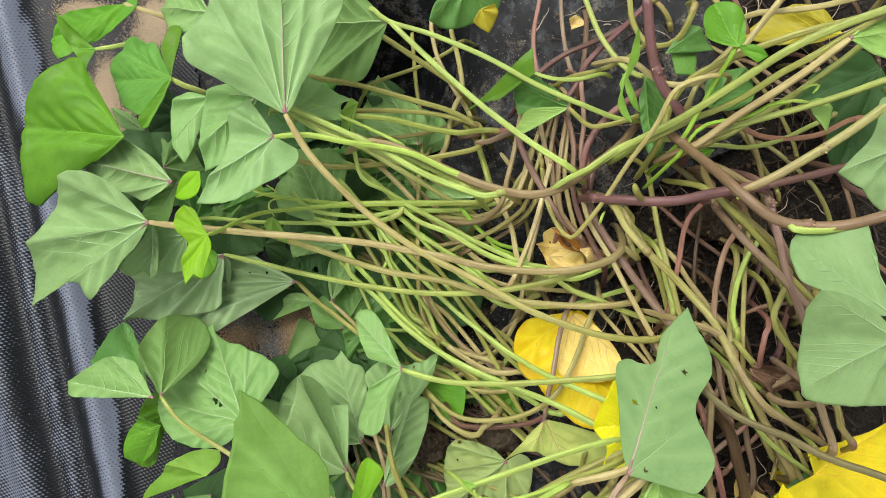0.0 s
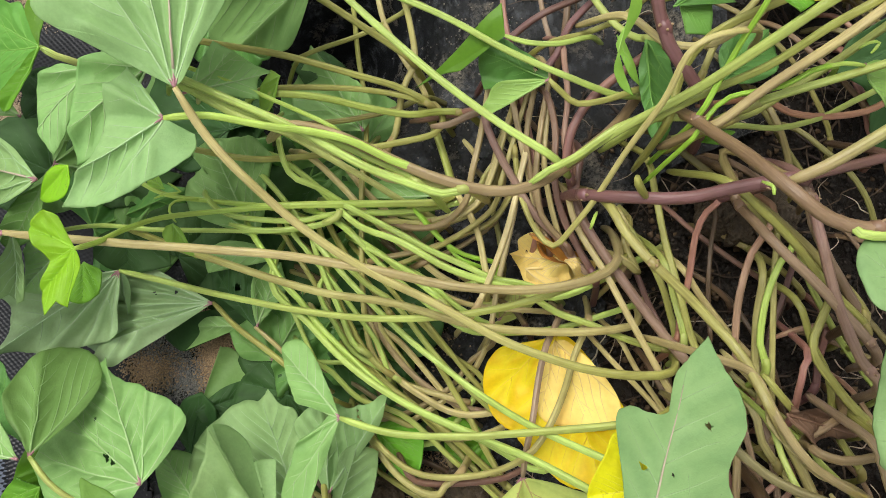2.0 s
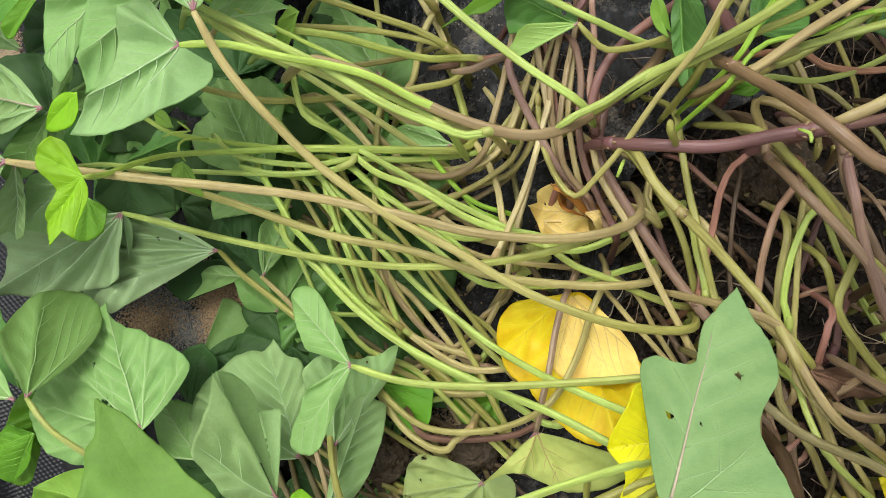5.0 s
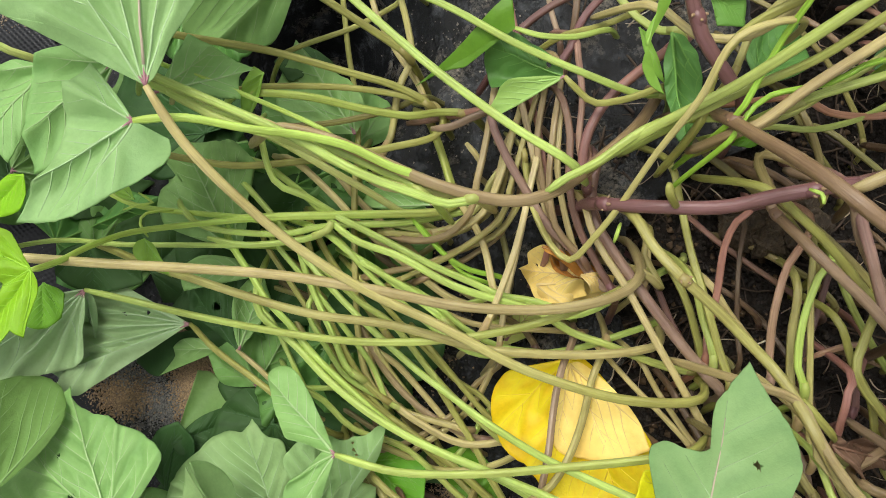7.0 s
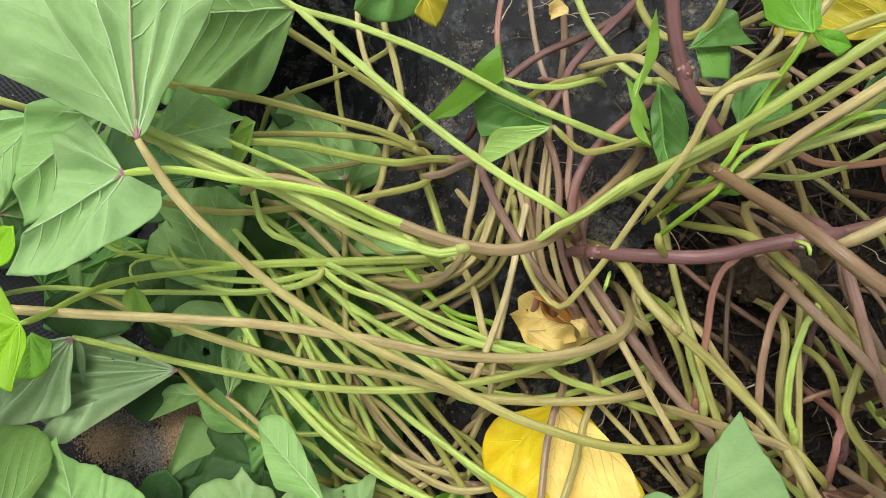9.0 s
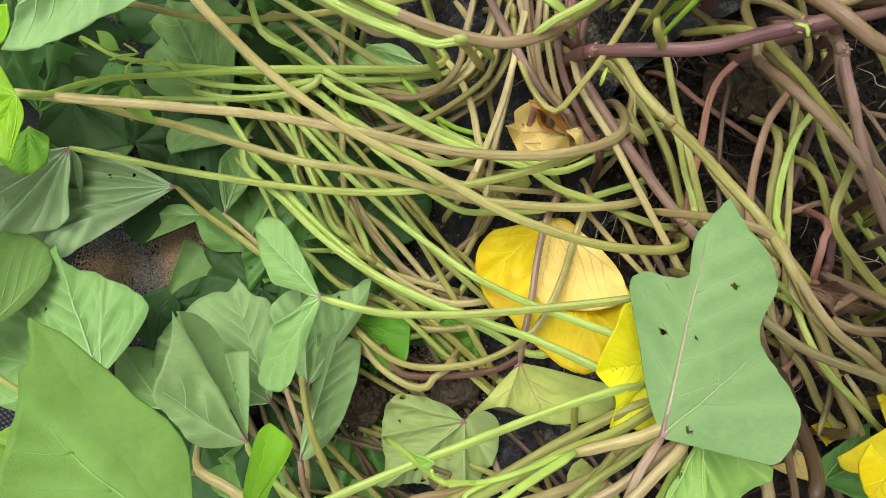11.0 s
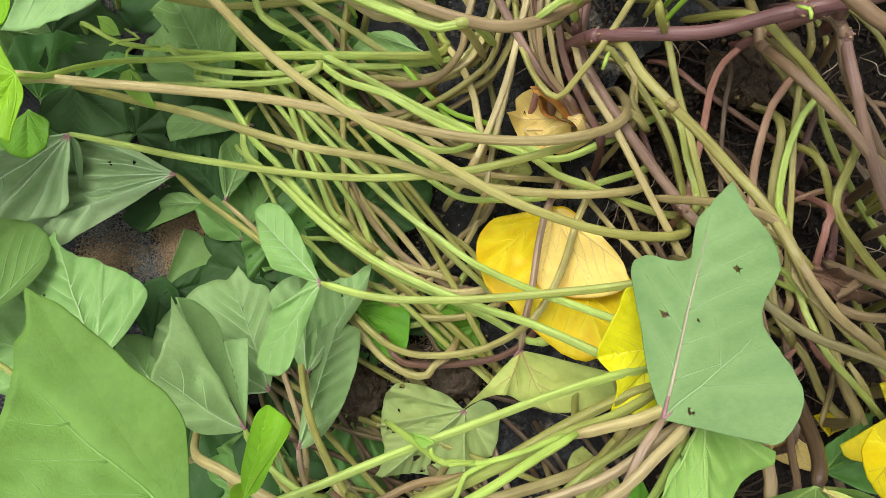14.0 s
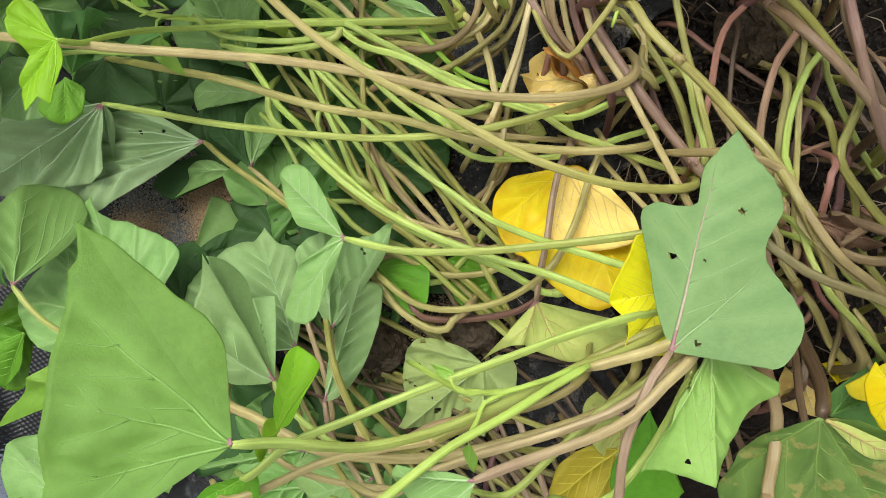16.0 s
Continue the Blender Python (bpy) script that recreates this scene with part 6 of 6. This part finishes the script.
def thin_stalks():
    """Thin fresh stalks running through the middle of the tangle."""
    rng = random.Random(31)
    for _ in range(44):
        x, y = rng.uniform(-0.11, 0.03), rng.uniform(-0.06, 0.11)
        a = radians(rng.uniform(-58, -18))
        length, bend, z = rng.uniform(0.10, 0.17), rng.uniform(-0.5, 0.6), ground_z(x, y) + rng.uniform(0.016, 0.034)
        pts = []
        px, py = x, y
        for k in range(5):
            pts.append((px, py, max(z + 0.006 * math.sin(math.pi * k / 4), ground_z(px, py) + 0.016)))
            aa = a + bend * (k / 4 - 0.5)
            px, py = px + math.cos(aa) * length / 4, py + math.sin(aa) * length / 4
        if any((q[0] > 0.04 and q[1] < 0.055) or (q[0] < -0.03 and q[1] < -0.015) for q in pts):
            continue
        c = rng.choice(("green", "green", "olive", "green2", "tan"))
        stalk(pts, rng.uniform(0.0011, 0.0017), c, rng.choice((c, "olive")))


deep_stalks()
thin_stalks()
low_leaves()


# ---- rootlets, clods, sand ----
def pigmented(ob, c):
    lay = ob.data.color_attributes.new("pigment", "FLOAT_COLOR", "POINT")
    lay.data.foreach_set("color", [v for _ in ob.data.vertices for v in (*c, 1.0)])
    return ob


def rootlets():
    rng = random.Random(21)
    for _ in range(90):
        x, y = rng.uniform(0.06, 0.26), rng.uniform(-0.16, 0.2)
        a = rng.uniform(0, 6.28)
        pts = []
        for k in range(5):
            pts.append(Vector((x, y, soil_z(x, y) + 0.006 + 0.012 * math.sin(math.pi * k / 4) * rng.random())))
            a += rng.uniform(-0.5, 0.5)
            x, y = x + math.cos(a) * 0.006, y + math.sin(a) * 0.006
        w = rng.choice((0.0003, 0.00035, 0.0005))
        v, f = tube(spline(pts, 0.002), lambda s: w * (1.1 - 0.7 * s), 5)
        ob = pigmented(mesh_object("rootlet", v, f, STALK), (0.66, 0.58, 0.47) if w > 0.0004 else (0.52, 0.42, 0.32))
        tagged(ob, "thin whitish rootlet over the dark soil", "root", "rootlets on the soil")


def grain_material(name, c0, c1):
    m, nt, p = material(name)
    g = nt.nodes.new("ShaderNodeNewGeometry")
    n = noise_node(nt, 900, 2)
    col = mix(nt, g.outputs["Random Per Island"], c0, c1)
    col = mix(nt, 1.0, col, ramp(nt, n.outputs[0], [(0.3, (0.7, 0.7, 0.7)), (0.7, (1, 1, 1))]), "MULTIPLY")
    link(nt, col, p.inputs["Base Color"])
    p.inputs["Roughness"].default_value = 0.85
    return m


def grains(name, mat_, spots, count, size, seed, floor):
    """Loose grains scattered round spots (x, y, spread along x and y): one heap of uneven lumps."""
    rng = random.Random(seed)
    verts, faces = [], []
    corner = [Vector(c) for c in ((1, 0, 0), (-1, 0, 0), (0, 1, 0), (0, -1, 0), (0, 0, 1), (0, 0, -1))]
    tri = ((0, 2, 4), (2, 1, 4), (1, 3, 4), (3, 0, 4), (2, 0, 5), (1, 2, 5), (3, 1, 5), (0, 3, 5))
    for _ in range(count):
        sx, sy, dx, dy = rng.choice(spots)
        x, y = rng.gauss(sx, dx), rng.gauss(sy, dy)
        r = size * rng.uniform(0.4, 1.0) ** 2 + 0.00025
        z = floor(x, y) + r * 0.3
        o = len(verts)
        q = Euler((rng.uniform(0, 6), rng.uniform(0, 6), rng.uniform(0, 6))).to_matrix()
        verts += [Vector((x, y, z)) + q @ (c * r * rng.uniform(0.6, 1.15)) for c in corner]
        faces += [tuple(o + k for k in t) for t in tri]
    return mesh_object(name, verts, faces, mat_)


rootlets()
sand = grains("sand", grain_material("pale_sand", (0.62, 0.49, 0.34), (0.40, 0.30, 0.20)),
              [(-0.283, 0.172, 0.0055, 0.012), (-0.277, 0.155, 0.005, 0.012), (-0.262, 0.13, 0.004, 0.012), (-0.241, 0.213, 0.011, 0.008), (-0.303, 0.236, 0.011, 0.004), (-0.239, 0.230, 0.008, 0.006)], 30000, 0.0004, 3, mat_z)
tagged(sand, "pale brown sand spilled over the weed mat", "sand", kind="stuff")
mud = grains("dried_mud", grain_material("reddish_mud", (0.50, 0.34, 0.18), (0.20, 0.14, 0.085)),
             [(-0.114, -0.016, 0.008, 0.010), (-0.118, -0.028, 0.006, 0.012), (-0.108, -0.03, 0.008, 0.012), (-0.16, -0.038, 0.010, 0.006), (-0.03, 0.0, 0.03, 0.03), (0.03, -0.10, 0.012, 0.01)], 20000, 0.0007, 4, film_z)
tagged(mud, "crumbs of reddish mud on the plastic film", "mud", kind="stuff")
silt = grains("grey_silt", grain_material("grey_silt", (0.30, 0.295, 0.265), (0.06, 0.06, 0.062)),
              [(-0.15, -0.025, 0.014, 0.013), (-0.136, -0.043, 0.009, 0.008), (-0.165, -0.015, 0.012, 0.01)], 9000, 0.0005, 14, film_z)
tagged(silt, "thin grey-brown silt smeared on the plastic film", "mud", kind="stuff")
clods = grains("soil_crumbs", grain_material("dark_crumbs", (0.034, 0.024, 0.016), (0.012, 0.009, 0.007)),
               [(0.19, 0.03, 0.05, 0.06), (0.22, -0.08, 0.04, 0.05), (0.24, 0.10, 0.05, 0.06), (0.14, 0.0, 0.03, 0.06)], 9000, 0.0021, 6, soil_z)
tagged(clods, "dark crumbs of damp soil between the vines", "soil", kind="stuff")
litter = grains("plant_litter", grain_material("dry_litter", (0.16, 0.10, 0.05), (0.06, 0.035, 0.02)),
                [(0.17, 0.05, 0.05, 0.07), (0.10, -0.05, 0.05, 0.06), (0.05, 0.12, 0.02, 0.04)], 1200, 0.003, 9, soil_z)
tagged(litter, "bits of dry brown plant litter on the soil", "litter", kind="stuff")
specks = grains("mud_specks", grain_material("pale_mud", (0.36, 0.31, 0.24), (0.20, 0.17, 0.13)),
                [(0.035, 0.15, 0.014, 0.02), (0.055, 0.17, 0.014, 0.012), (0.03, 0.105, 0.01, 0.018), (0.075, 0.12, 0.012, 0.02)], 420, 0.0007, 12, film_z)
tagged(specks, "pale dried mud specks on the black film", "mud", kind="stuff")


def clod(x, y, z, r, seed):
    """A rough lump of earth."""
    bm = bmesh.new()
    bmesh.ops.create_icosphere(bm, subdivisions=4, radius=r)
    for v in bm.verts:
        p = v.co / r
        k = 1 + 0.30 * noise.noise(p * 1.4 + Vector((seed, 0, 0))) + 0.16 * noise.noise(p * 4 + Vector((0, seed, 0))) + 0.07 * noise.noise(p * 11)
        v.co = Vector((v.co.x * k, v.co.y * k, v.co.z * k * 0.75)) + Vector((x, y, z))
    me = bpy.data.meshes.new("clod")
    bm.to_mesh(me)
    bm.free()
    me.materials.append(CLOD)
    tagged(new("soil_clod", me), "rough brown clod of earth under the stalks", "soil clod", "clods of earth")


CLOD = soil_material("clod_earth", (0.05, 0.036, 0.023), (0.12, 0.088, 0.056))
for i, (cx, cy, cz, cr) in enumerate([(0.041, -0.098, 0.095, 0.014),
                                      (-0.01, -0.11, 0.075, 0.013),
                                      (-0.012, -0.121, 0.07, 0.01),
                                      (0.17, 0.049, 0.135, 0.012),
                                      (0.187, 0.055, 0.142, 0.014),
                                      (0.181, 0.042, 0.14, 0.011),
                                      (0.194, 0.044, 0.145, 0.012)]):
    clod(cx, cy, cz, cr, 3.7 * i)


def fibres():
    """Dry blackish root fibres matted on the soil."""
    rng = random.Random(44)
    verts, faces = [], []
    for _ in range(300):
        x, y = rng.uniform(0.09, 0.28), rng.uniform(-0.17, 0.2)
        a = rng.uniform(0, 6.28)
        pts = []
        for k in range(5):
            pts.append(Vector((x, y, soil_z(x, y) + 0.003 + 0.006 * rng.random())))
            a += rng.uniform(-0.4, 0.4)
            x, y = x + math.cos(a) * 0.009, y + math.sin(a) * 0.009
        w = rng.uniform(0.0003, 0.0009)
        v, f = tube(spline(pts, 0.004), lambda s: w * (1.1 - 0.6 * s), 5)
        o = len(verts)
        verts += v
        faces += [tuple(o + k for k in g) for g in f]
    ob = mesh_object("root_fibres", verts, faces, grain_material("dry_fibre", (0.10, 0.065, 0.04), (0.035, 0.022, 0.016)))
    tagged(ob, "matted dry root fibres on the dark soil", "fibre", kind="stuff")


fibres()
